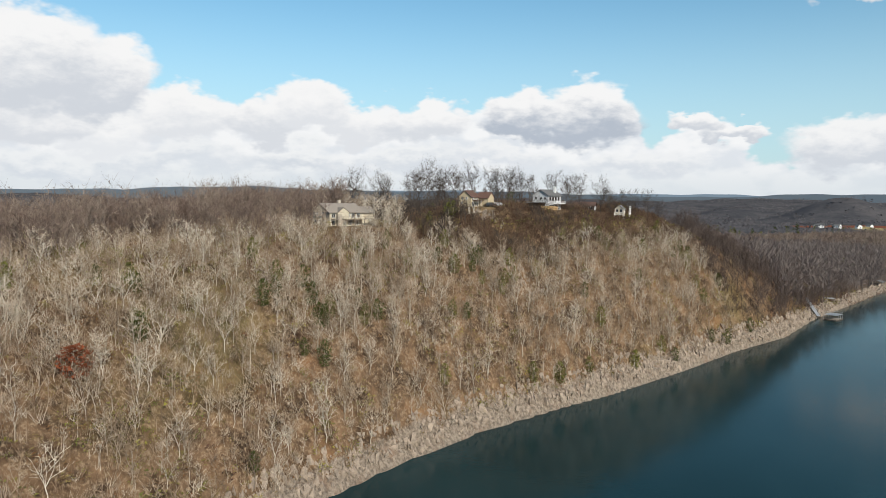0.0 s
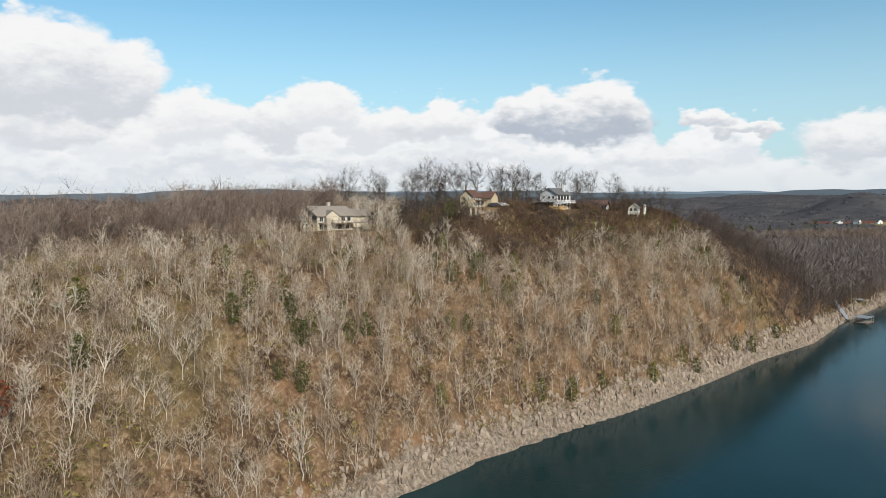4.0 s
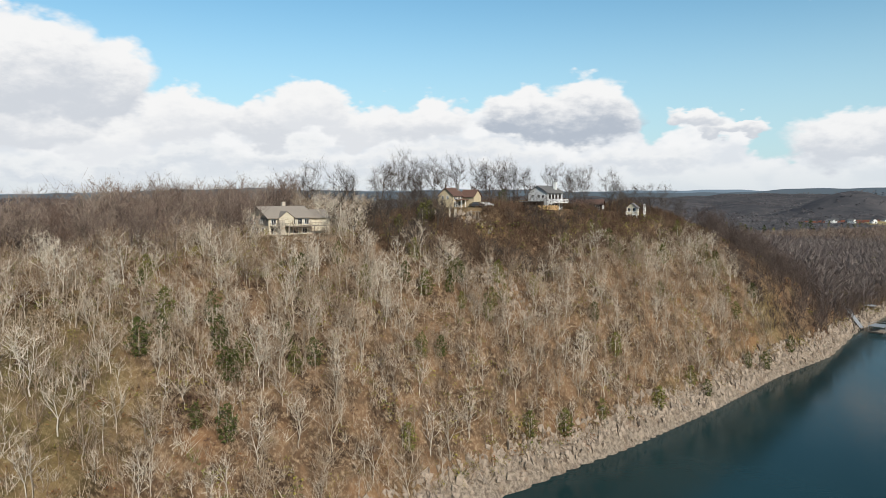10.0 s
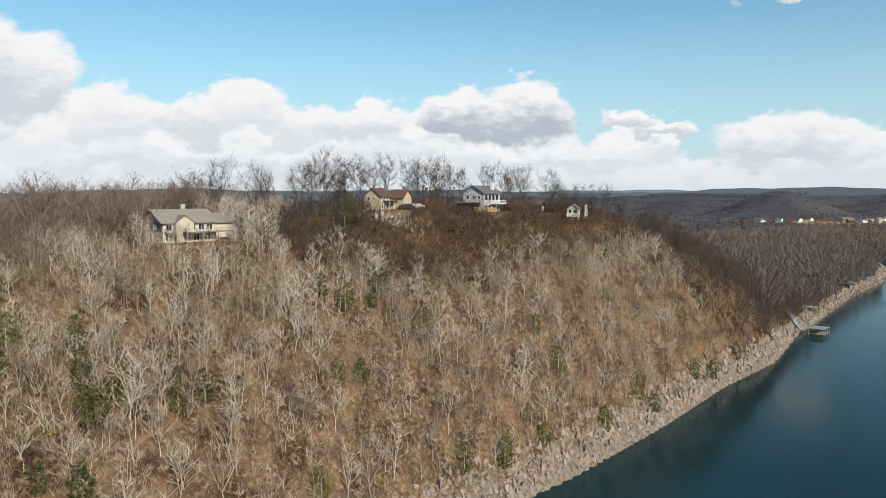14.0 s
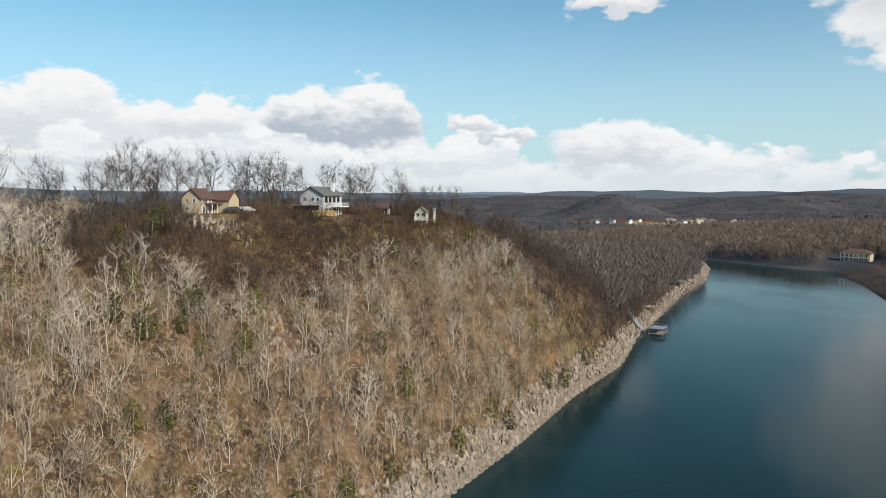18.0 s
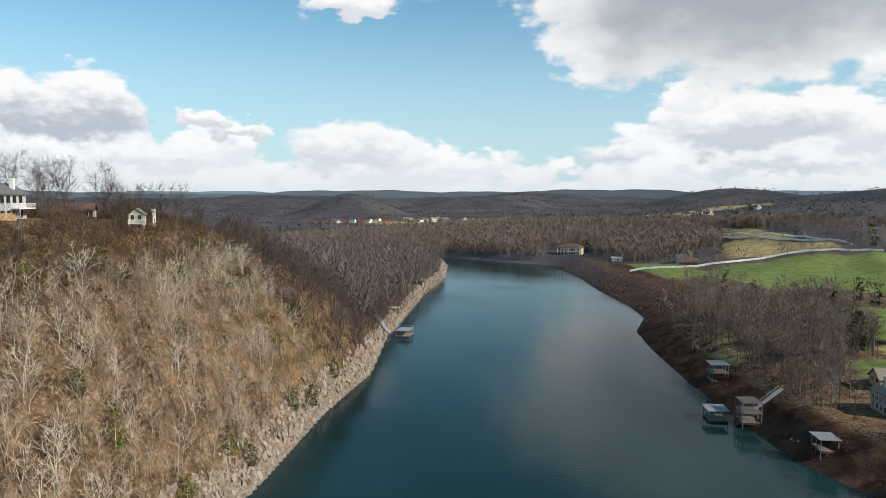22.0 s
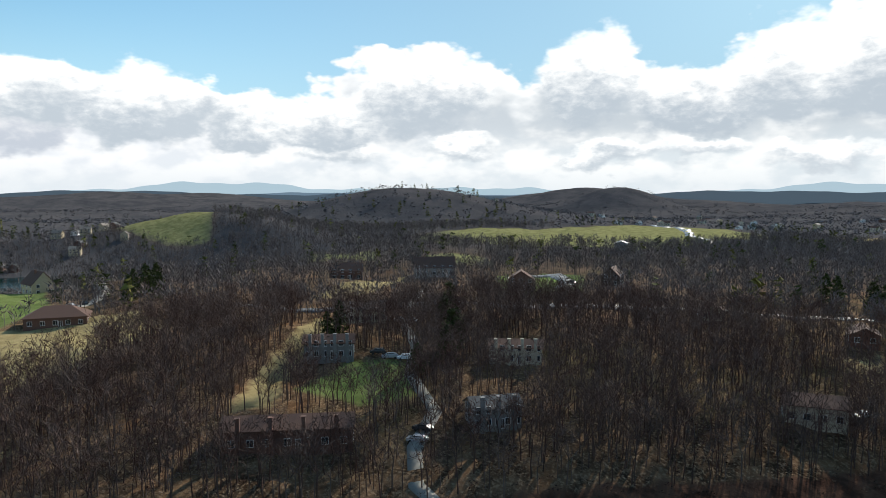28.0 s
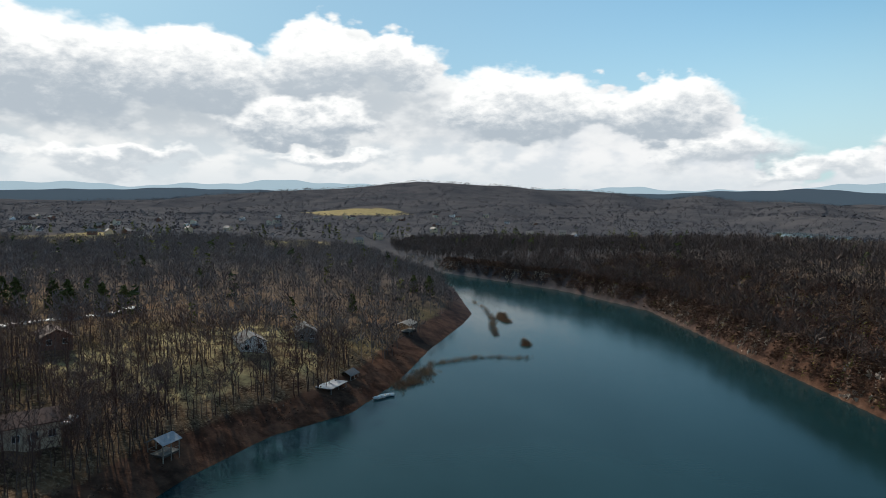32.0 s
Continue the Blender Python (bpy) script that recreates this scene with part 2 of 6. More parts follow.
    whole = g.mix(torn, whole, (0.80, 0.83, 0.87))
    back_node = g.node("ShaderNodeBackground")
    g.put(back_node.inputs[0], whole)
    back_node.inputs[1].default_value = 1.0
    g.put(g.node("ShaderNodeOutputWorld").inputs[0], back_node.outputs[0])


build_sky()


# ---- materials ----
def material(name, build):
    m = bpy.data.materials.new(name)
    m.use_nodes = True
    m.node_tree.nodes.clear()
    g = Graph(m.node_tree)
    bsdf = g.node("ShaderNodeBsdfPrincipled")
    build(g, bsdf)
    g.put(g.node("ShaderNodeOutputMaterial").inputs[0], bsdf.outputs[0])
    return m


def bumped(g, bsdf, height, strength, distance):
    b = g.node("ShaderNodeBump")
    b.inputs["Strength"].default_value, b.inputs["Distance"].default_value = strength, distance
    g.put(b.inputs["Height"], height)
    g.put(bsdf.inputs["Normal"], b.outputs[0])


def where(g):
    return g.node("ShaderNodeNewGeometry").outputs["Position"]


def attribute(g, name):
    n = g.node("ShaderNodeAttribute")
    n.attribute_name = name
    return n.outputs["Fac"]


def plain(name, colour, rough=0.7, vary=0.25, scale=1.5, metal=0.0, relief=0.0):
    """A surface of one colour, weathered at two scales."""
    def build(g, b):
        p = where(g)
        n = g.math("ADD", g.math("MULTIPLY", g.noise(p, scale, 5.0), 0.6), g.math("MULTIPLY", g.noise(p, scale * 9, 3.0), 0.4))
        n = g.math("ADD", n, g.math("MULTIPLY", g.math("SUBTRACT", g.node("ShaderNodeObjectInfo").outputs["Random"], 0.5), 0.3))
        dark, light = tuple(c * (1 - vary) for c in colour), tuple(min(c * (1 + vary), 0.95) for c in colour)
        g.put(b.inputs["Base Color"], g.mix(g.ramp(n, 0.3, 0.7), dark, light))
        g.put(b.inputs["Roughness"], g.ramp(n, 0.2, 0.8, rough - 0.08, min(rough + 0.08, 1.0)))
        b.inputs["Metallic"].default_value = metal
        if relief:
            bumped(g, b, n, 0.5, relief)
    return material(name, build)


def ground_look(g, b):
    p = where(g)
    big, mid, small = g.noise(p, 0.018, 5.0), g.noise(p, 0.16, 6.0, 0.65), g.noise(p, 1.3, 5.0, 0.7)
    litter = g.mix(g.ramp(mid, 0.36, 0.64), (0.045, 0.029, 0.019), (0.180, 0.112, 0.066))
    litter = g.mix(g.ramp(small, 0.45, 0.75), litter, (0.35, 0.255, 0.165))
    litter = g.mix(g.ramp(g.noise(p, 0.07, 4.0), 0.54, 0.74, 0.0, 0.6), litter, (0.235, 0.125, 0.062))
    litter = g.mix(g.ramp(big, 0.5, 0.75, 0.0, 0.5), litter, (0.17, 0.145, 0.055))
    grass = g.mix(g.ramp(mid, 0.35, 0.65), (0.125, 0.165, 0.050), (0.185, 0.225, 0.080))
    grass = g.mix(g.ramp(small, 0.5, 0.8, 0.0, 0.6), grass, (0.24, 0.24, 0.10))
    dry = g.mix(g.ramp(mid, 0.35, 0.65), (0.26, 0.195, 0.095), (0.40, 0.315, 0.16))
    dry = g.mix(g.ramp(small, 0.45, 0.8, 0.0, 0.7), dry, (0.30, 0.28, 0.12))
    meadow = g.mix(g.ramp(mid, 0.35, 0.65), (0.165, 0.165, 0.070), (0.27, 0.255, 0.115))
    clay = g.mix(g.ramp(mid, 0.35, 0.65), (0.16, 0.055, 0.035), (0.24, 0.095, 0.060))
    # this brown also darkens the western cliff in place of cloud shade
    mud = g.mix(g.ramp(mid, 0.35, 0.65), (0.046, 0.025, 0.018), (0.125, 0.067, 0.044))
    stone = g.mix(g.ramp(small, 0.35, 0.65), (0.12, 0.095, 0.075), (0.30, 0.245, 0.19))
    stone = g.mix(g.ramp(mid, 0.5, 0.7, 0.0, 0.7), stone, (0.20, 0.13, 0.09))
    edge = g.math("MULTIPLY", g.math("SUBTRACT", mid, 0.5), 0.9)
    colour = litter
    for name, look_of in (("dry", dry), ("meadow", meadow), ("green", grass), ("clay", clay), ("mud", mud), ("rock", stone)):
        colour = g.mix(g.ramp(g.math("ADD", attribute(g, name), edge), 0.35, 0.65), colour, look_of)
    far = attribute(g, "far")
    # far ground is lifted to blue-grey: distance haze put into its colour
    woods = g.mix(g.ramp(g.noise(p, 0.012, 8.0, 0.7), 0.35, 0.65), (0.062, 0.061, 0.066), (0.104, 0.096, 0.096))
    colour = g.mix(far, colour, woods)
    g.put(b.inputs["Base Color"], colour)
    b.inputs["Roughness"].default_value = 0.95
    b.inputs["Specular IOR Level"].default_value = 0.0
    bumped(g, b, g.math("ADD", small, g.math("MULTIPLY", mid, 2.0)), 0.6, 0.5)


def water_look(g, b):
    p = where(g)
    patches = g.noise(g.stretch(p, (1.0, 0.6, 1.0)), 0.02, 3.0)
    g.put(b.inputs["Roughness"], g.ramp(patches, 0.35, 0.7, 0.09, 0.17))
    b.inputs["IOR"].default_value = 1.333
    b.inputs["Specular IOR Level"].default_value = 0.155
    ripple = g.math("ADD", g.noise(g.stretch(p, (0.8, 1.2, 1.0)), 1.1, 3.0), g.math("MULTIPLY", g.noise(p, 0.25, 3.0), 0.8))
    g.put(b.inputs["Base Color"], g.mix(g.ramp(patches, 0.3, 0.7), (0.007, 0.026, 0.028), (0.011, 0.037, 0.042)))
    bumped(g, b, ripple, 0.16, 0.10)


def tinted(name, a, c, d, rough=0.9, glow_through=0.0):
    """Bark, twigs or leaves: three colours chosen by each plant's own tint, with a grain."""
    def build(g, b):
        t = attribute(g, "tint")
        colour = g.mix(g.ramp(t, 0.0, 0.5, smooth=False), a, c)
        colour = g.mix(g.ramp(t, 0.5, 1.0, smooth=False), colour, d)
        grain = g.node("ShaderNodeNewGeometry").outputs["Random Per Island"]
        g.put(b.inputs["Base Color"], g.mix(g.ramp(grain, 0.0, 1.0, 0.0, 0.4, smooth=False), colour, g.mix(0.75, colour, (0.02, 0.015, 0.01))))
        b.inputs["Roughness"].default_value = rough
        b.inputs["Specular IOR Level"].default_value = 0.05
    return material(name, build)


GROUND = material("ground_litter_and_grass", ground_look)
WATER = material("lake_water", water_look)
TWIGS = tinted("bare_twigs", (0.150, 0.095, 0.063), (0.40, 0.30, 0.212), (0.66, 0.575, 0.465))
# lighter copy of the winter woods, sunlight put into its colour
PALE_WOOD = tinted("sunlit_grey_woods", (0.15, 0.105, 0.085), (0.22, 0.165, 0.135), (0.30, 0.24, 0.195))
BARK = tinted("pale_bark", (0.20, 0.15, 0.11), (0.45, 0.375, 0.29), (0.68, 0.62, 0.53))
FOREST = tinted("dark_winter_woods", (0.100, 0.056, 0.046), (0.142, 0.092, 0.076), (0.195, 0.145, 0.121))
# these two greys are lifted with distance, haze painted into the bark
HAZE_BARK = tinted("hazy_far_woods", (0.120, 0.096, 0.090), (0.172, 0.143, 0.132), (0.228, 0.192, 0.176))
HAZE_WOODS = tinted("hazy_hill_woods", (0.098, 0.094, 0.102), (0.132, 0.124, 0.130), (0.172, 0.160, 0.162))
# darker copy of the winter woods, with cloud shade put into its colour
SHADE_WOODS = tinted("cloud_shade_woods", (0.075, 0.055, 0.048), (0.105, 0.080, 0.070), (0.15, 0.118, 0.10))
# dark brown shrubs, deepened further in colour for cloud shade
SHRUBS = tinted("shaded_slope_shrubs", (0.070, 0.043, 0.030), (0.125, 0.080, 0.054), (0.21, 0.145, 0.095))
CREST_BARK = tinted("dark_crest_bark", (0.060, 0.048, 0.040), (0.085, 0.068, 0.056), (0.12, 0.098, 0.08))
LEAVES = tinted("dry_leaves", (0.20, 0.085, 0.035), (0.20, 0.135, 0.065), (0.23, 0.205, 0.05))
NEEDLES = tinted("evergreen_needles", (0.045, 0.058, 0.021), (0.088, 0.098, 0.028), (0.165, 0.158, 0.042))
RED_LEAVES = tinted("rust_red_leaves", (0.16, 0.04, 0.022), (0.22, 0.065, 0.03), (0.24, 0.10, 0.045))
OLIVE = tinted("olive_scrub", (0.110, 0.128, 0.032), (0.21, 0.200, 0.045), (0.34, 0.285, 0.060))
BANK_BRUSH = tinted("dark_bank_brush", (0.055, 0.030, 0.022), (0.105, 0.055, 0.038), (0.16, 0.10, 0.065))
REED = tinted("dead_reeds", (0.16, 0.085, 0.05), (0.25, 0.14, 0.075), (0.31, 0.20, 0.11))

# ---- plan: shores of the lake, from south to north ----
WEST_SHORE = [(40, -640), (14, -535), (-16, -436), (-49, -378), (-75, -331), (-97, -249), (-91, -163), (-88, -110), (-85, -65), (-75, 10), (-52, 80),
              (-22, 137), (-10, 154), (10, 177), (36, 200), (51, 212), (82, 241), (117, 277), (150, 306), (185, 350), (221, 388), (285, 456), (344, 512),
              (400, 580), (423, 618), (395, 680), (330, 730), (230, 780)]
EAST_SHORE = [(260, 840), (370, 800), (445, 720), (458, 620), (468, 560), (478, 532), (427, 456), (380, 398), (342, 345), (317, 317), (284, 297), (259, 271),
              (227, 234), (209, 211), (198, 198), (186, 180), (179, 165), (176, 150), (165, 108), (146, 60), (122, 14), (103, -25), (95, -45), (80, -70),
              (60, -87), (45, -119), (30, -165), (8, -220), (-1, -248), (-6, -351), (8, -430), (32, -533), (60, -640)]
PARENT_LAKE = WEST_SHORE + EAST_SHORE
EAST_WATER = [(535, -10), (600, -5), (670, 40), (690, 110), (640, 170), (560, 180), (530, 130), (525, 60)]


def shore_distance(x, y, line):
    """Distance to a polyline, and the y of the nearest place on it."""
    best, at_y = np.full(x.shape, 1e9), np.zeros(x.shape)
    for (x0, y0), (x1, y1) in zip(line, line[1:]):
        dx, dy = x1 - x0, y1 - y0
        k = np.clip(((x - x0) * dx + (y - y0) * dy) / (dx * dx + dy * dy), 0, 1)
        d = np.hypot(x - x0 - k * dx, y - y0 - k * dy)
        near = d < best
        best, at_y = np.where(near, d, best), np.where(near, y0 + k * dy, at_y)
    return best, at_y


def inside(x, y, ring):
    hit = np.zeros(x.shape, bool)
    for (x0, y0), (x1, y1) in zip(ring, ring[1:] + ring[:1]):
        if y0 != y1:
            hit ^= ((y0 > y) != (y1 > y)) & (x < (x1 - x0) * (y - y0) / (y1 - y0) + x0)
    return hit


def waves(x, y, length, seed, count=9):
    """Smooth uneven ground: a sum of waves of about that length, about -1 to 1."""
    rng = np.random.RandomState(seed)
    total = np.zeros(np.shape(x))
    for _ in range(count):
        a, k, p = rng.uniform(0, 6.283), 6.283 / (length * rng.uniform(0.6, 1.7)), rng.uniform(0, 6.283)
        total = total + np.sin((x * math.cos(a) + y * math.sin(a)) * k + p)
    return total / math.sqrt(count) * 0.75


# hills: x, y, height, radius along x, radius along y
HILLS = [(0, -2500, 72, 900, 500), (-900, -2700, 45, 800, 400), (2500, -2500, 82, 520, 420), (900, -400, 40, 190, 170), (1130, -560, 34, 260, 200), (560, -420, 12, 170, 260),
         (770, -100, 30, 110, 90), (1300, 500, 40, 500, 350), (2600, 2600, 55, 700, 500), (1500, 3200, 42, 700, 500), (3300, 1200, 50, 600, 900),
         (620, 380, 14, 150, 120), (3800, -600, 60, 500, 1100), (-1500, 3500, 20, 1500, 500), (300, 3900, 40, 900, 300), (1513, -1538, 72, 190, 170),
         (899, 1585, 52, 120, 110), (1585, 1820, 58, 280, 220), (2200, 1394, 62, 180, 260), (1450, 900, 30, 160, 150), (2050, 700, 56, 220, 380), (1000, 1900, 24, 260, 130)]


# level yards: x, y, height, radius
PADS = [(-33, 229, 50.2, 13), (14, 270, 56.2, 11), (42, 286, 55.0, 11), (64, 318, 53.6, 12), (74, 303, 51.2, 8), (215, 167, 7.6, 18), (521, 549, 6.5, 22)]


def height(x, y):
    x, y = np.asarray(x, float), np.asarray(y, float)
    dw, yw = shore_distance(x, y, WEST_SHORE)
    de, ye = shore_distance(x, y, EAST_SHORE)
    lake = inside(x, y, PARENT_LAKE)
    # the western bluff
    crest = np.interp(yw, [-640, -450, -300, -150, -60, 60, 140, 200, 240, 285, 320, 355, 400, 460, 780], [8, 14, 26, 30, 34, 40, 47, 53, 57, 55, 43, 28, 15, 8, 7])
    rise = np.interp(dw, [0, 1.2, 3.5, 8, 15, 27, 50, 72, 115, 210, 400], [0, 0.06, 0.11, 0.27, 0.51, 0.73, 0.94, 1.0, 0.99, 0.70, 0.40])
    rough = waves(x, y, 26, 3) * np.interp(dw, [0, 6, 30], [0, 1.0, 2.2]) + waves(x, y, 7, 4) * np.interp(dw, [0, 2, 12], [0.1, 0.5, 0.6])
    cliff = np.interp(yw, [-640, -400, -60, 60, 140], [5, 9, 10, 6, 4])
    west = np.maximum(crest * rise, np.minimum(dw * np.interp(cliff, [4, 10], [0.9, 2.4]), cliff)) + rough
    # the low eastern bank
    east = np.interp(de, [0, 6, 18, 40, 90, 200, 500], [0, 2.6, 7.0, 11.0, 15.0, 18.0, 18.0])
    east = east + np.interp(ye, [-650, -200, 0, 90, 160, 600], [0, 2, 5, 4, 0, -4]) * np.interp(de, [15, 90], [0, 1])
    east = east + waves(x, y, 60, 5) * np.interp(de, [0, 20, 200], [0, 0.5, 2.0]) + waves(x, y, 8, 6) * np.interp(de, [0, 8], [0.1, 0.35])
    blend = np.clip(0.5 + (de - dw) / 60.0, 0, 1)
    land = west * blend + east * (1 - blend)
    out = np.minimum(dw, de)
    roll = np.clip((out - 350) / 700, 0, 1)
    land = land * (1 - roll) + 14 * roll + roll * (waves(x, y, 420, 7) * 10 + waves(x, y, 1500, 8) * 14)
    for hx, hy, hh, rx, ry in HILLS:
        land = land + hh * np.exp(-(((x - hx) / rx) ** 2 + ((y - hy) / ry) ** 2)) * np.clip((out - 60) / 150, 0, 1)
    pond = inside(x, y, EAST_WATER)
    dp, _ = shore_distance(x, y, EAST_WATER + EAST_WATER[:1])
    land = np.where(pond, -3.0, np.minimum(land, 0.5 + dp * 0.10 + land * np.clip((dp - 30) / 200, 0, 1)))
    for px, py, pz, pr in PADS:
        k = np.clip((pr * 1.7 - np.hypot(x - px, y - py)) / (pr * 0.7), 0, 1) * np.clip(out / 8, 0, 1)
        land = land * (1 - k) + pz * k
    return np.where(lake, -np.minimum(out * 0.5, 6.0), land)


def ground_at(x, y):
    return float(height(np.array([x]), np.array([y]))[0])


def mesh_of(name, verts, faces, mat=None, tints=None, smooth=False):
    """A mesh from arrays: verts (n, 3), faces (m, 3 or 4)."""
    me = bpy.data.meshes.new(name)
    verts, faces = np.asarray(verts, np.float32), np.asarray(faces, np.int32)
    k = faces.shape[1]
    me.vertices.add(len(verts))
    me.vertices.foreach_set("co", verts.ravel())
    me.loops.add(faces.size)
    me.loops.foreach_set("vertex_index", faces.ravel())
    me.polygons.add(len(faces))
    me.polygons.foreach_set("loop_start", np.arange(0, faces.size, k, dtype=np.int32))
    if smooth:
        me.polygons.foreach_set("use_smooth", np.ones(len(faces), bool))
    if tints is not None:
        me.attributes.new("tint", "FLOAT", "POINT").data.foreach_set("value", np.asarray(tints, np.float32))
    me.update(calc_edges=True)
    me.validate()
    if mat:
        me.materials.append(mat)
    return me


# ---- the ground: one sheet, fine near the lake and coarse towards the horizon ----
LAWNS = [[(148, -86), (133, -116), (92, -163), (66, -125), (68, -100), (88, -87), (100, -69), (127, -71)], [(2, 262), (14, 258), (16, 261), (4, 265)],
         [(225, 235), (262, 262), (275, 245), (240, 215)], [(190, 120), (215, 140), (225, 125), (205, 100)]]
GREEN_FIELDS = [
    [(428, 365), (469, 362), (511, 338), (549, 298), (574, 241), (500, 236), (400, 228), (385, 290)],
    [(450, 448), (474, 412), (463, 380), (409, 346), (395, 368)], [(334, 238), (357, 215), (370, 189), (323, 178), (287, 181), (287, 204)],
    [(354, 133), (490, 128), (480, 76), (348, 88), (315, 109)], [(301, -92), (311, -130), (281, -129), (255, -100), (249, -73), (279, -75)],
    [(247, 196), (255, 184), (236, 158), (222, 162), (234, 180)], [(204, 49), (213, 30), (204, 18), (185, 27), (187, 41)]]
MEADOWS = [[(939, 20), (800, -130), (762, -100), (680, -72), (700, -43), (805, -17)],
           [(547, -201), (599, -253), (586, -339), (600, -450), (695, -689), (560, -660), (435, -557), (389, -311), (425, -235), (488, -216)],
           [(455, -60), (520, -75), (540, -110), (470, -120), (420, -95)], [(380, -95), (420, -130), (400, -160), (350, -130)]]
CLAY = [[(590, 1190), (700, 1120), (780, 1200), (640, 1300)]]
DRY_FIELDS = [
    [(583, 434), (560, 334), (545, 319), (510, 355), (494, 379)], [(708, 543), (695, 488), (580, 362), (575, 400), (648, 503)],
    [(279, 198), (300, 170), (330, 148), (315, 110), (315, 62), (290, 60), (245, 90), (240, 112), (232, 128), (230, 140), (236, 160), (240, 175)],
    [(590, 3), (605, -33), (594, -52), (556, -38)],
    [(315, -4), (322, -21), (335, -63), (318, -53), (296, -18)], [(200, 67), (269, 15), (261, 10), (198, 59)],
    [(250, -650), (330, -560), (420, -640), (350, -760)], [(60, -560), (130, -540), (160, -640), (90, -680)], [(620, 1040), (900, 1000), (900, 1130), (660, 1160)],
    [(900, 700), (1100, 640), (1150, 760), (950, 800)], [(-160, -1500), (120, -1350), (200, -1500), (-40, -1650)]]


def soft_mask(x, y, rings, soft=10.0):
    total = np.zeros(x.shape)
    for ring in rings:
        d, _ = shore_distance(x, y, ring + ring[:1])
        total = np.maximum(total, np.clip(0.5 + np.where(inside(x, y, ring), d, -d) / soft, 0, 1))
    return total


def build_ground():
    spokes = 700
    radius = np.concatenate([np.linspace(6, 70, 14)[:-1], np.linspace(70, 400, 150)[:-1], 400 * (4900 / 400) ** np.linspace(0, 1, 105)])
    rings = len(radius)
    angle = np.arange(spokes) * (2 * math.pi / spokes)
    r, a = np.meshgrid(radius, angle, indexing="ij")
    x, y = (55 + r * np.cos(a)).ravel(), (120 + r * np.sin(a)).ravel()
    z = height(x, y)
    i, j = np.meshgrid(np.arange(rings - 1), np.arange(spokes), indexing="ij")
    n = (j + 1) % spokes
    faces = np.stack([i * spokes + j, (i + 1) * spokes + j, (i + 1) * spokes + n, i * spokes + n], -1).reshape(-1, 4)
    centre = len(x)
    verts = np.concatenate([np.stack([x, y, z], -1), [[55, 120, -6]]])
    me = mesh_of("ground", verts, faces, GROUND, smooth=True)
    dw, yw = shore_distance(verts[:, 0], verts[:, 1], WEST_SHORE)
    de, ye = shore_distance(verts[:, 0], verts[:, 1], EAST_SHORE)
    vx, vy = verts[:, 0], verts[:, 1]
    out = np.minimum(dw, de)
    masks = {
        "rock": np.clip(np.interp(dw, [0, 2.4, 4.6], [1, 1, 0]) * (dw < de), 0, 1) * np.interp(yw, [-20, 70, 330, 430], [0.3, 1, 1, 0.3]),
        # east: real mud; west: same brown painted on the cliff as cloud shade
        "mud": np.where(de < dw, np.clip(np.interp(ye, [300, 340, 500, 545], [16, 40, 40, 14]) - de, 0, 8) / 8, np.clip(26 - dw, 0, 8) / 8 * np.interp(yw, [0, 50], [1, 0])),
        "green": soft_mask(vx, vy, GREEN_FIELDS),
        "meadow": soft_mask(vx, vy, MEADOWS),
        "clay": soft_mask(vx, vy, CLAY, 30.0),
        "dry": np.maximum(soft_mask(vx, vy, DRY_FIELDS), 0.5 * soft_mask(vx, vy, LAWNS)),
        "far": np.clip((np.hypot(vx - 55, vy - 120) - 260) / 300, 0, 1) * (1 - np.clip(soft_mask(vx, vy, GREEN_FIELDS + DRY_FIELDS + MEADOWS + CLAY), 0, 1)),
    }
    for name, values in masks.items():
        me.attributes.new(name, "FLOAT", "POINT").data.foreach_set("value", np.asarray(values, np.float32))
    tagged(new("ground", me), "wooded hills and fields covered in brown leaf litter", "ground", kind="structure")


build_ground()
lake = new("water", mesh_of("water", [(-1000, -1400, 0), (1200, -1400, 0), (1200, 1400, 0), (-1000, 1400, 0)], [(0, 1, 2, 3)], WATER))
tagged(lake, "calm dark blue-green lake water with soft reflections", "water", kind="structure")


# ---- plants ----
def sliver(rng, base, tip, width):
    """One thin three-cornered twig."""
    way = tip - base
    side = np.cross(way, rng.normal(size=3))
    side *= width / (np.linalg.norm(side) + 1e-6)
    return [base - side * 0.5, base + side * 0.5, tip]


def tapered(points, radii, sides=4):
    """A tapering tube along points, as triangles."""
    tris, rings = [], []
    for k, (p, r) in enumerate(zip(points, radii)):
        way = points[min(k + 1, len(points) - 1)] - points[max(k - 1, 0)]
        u = np.cross(way, (0.31, 0.9, 0.2)); u /= np.linalg.norm(u)
        v = np.cross(way, u); v /= np.linalg.norm(v)
        rings.append([p + r * (math.cos(6.283 * s / sides) * u + math.sin(6.283 * s / sides) * v) for s in range(sides)])
    for a, b in zip(rings, rings[1:]):
        for s in range(sides):
            n = (s + 1) % sides
            tris += [[a[s], a[n], b[n]], [a[s], b[n], b[s]]]
    return tris


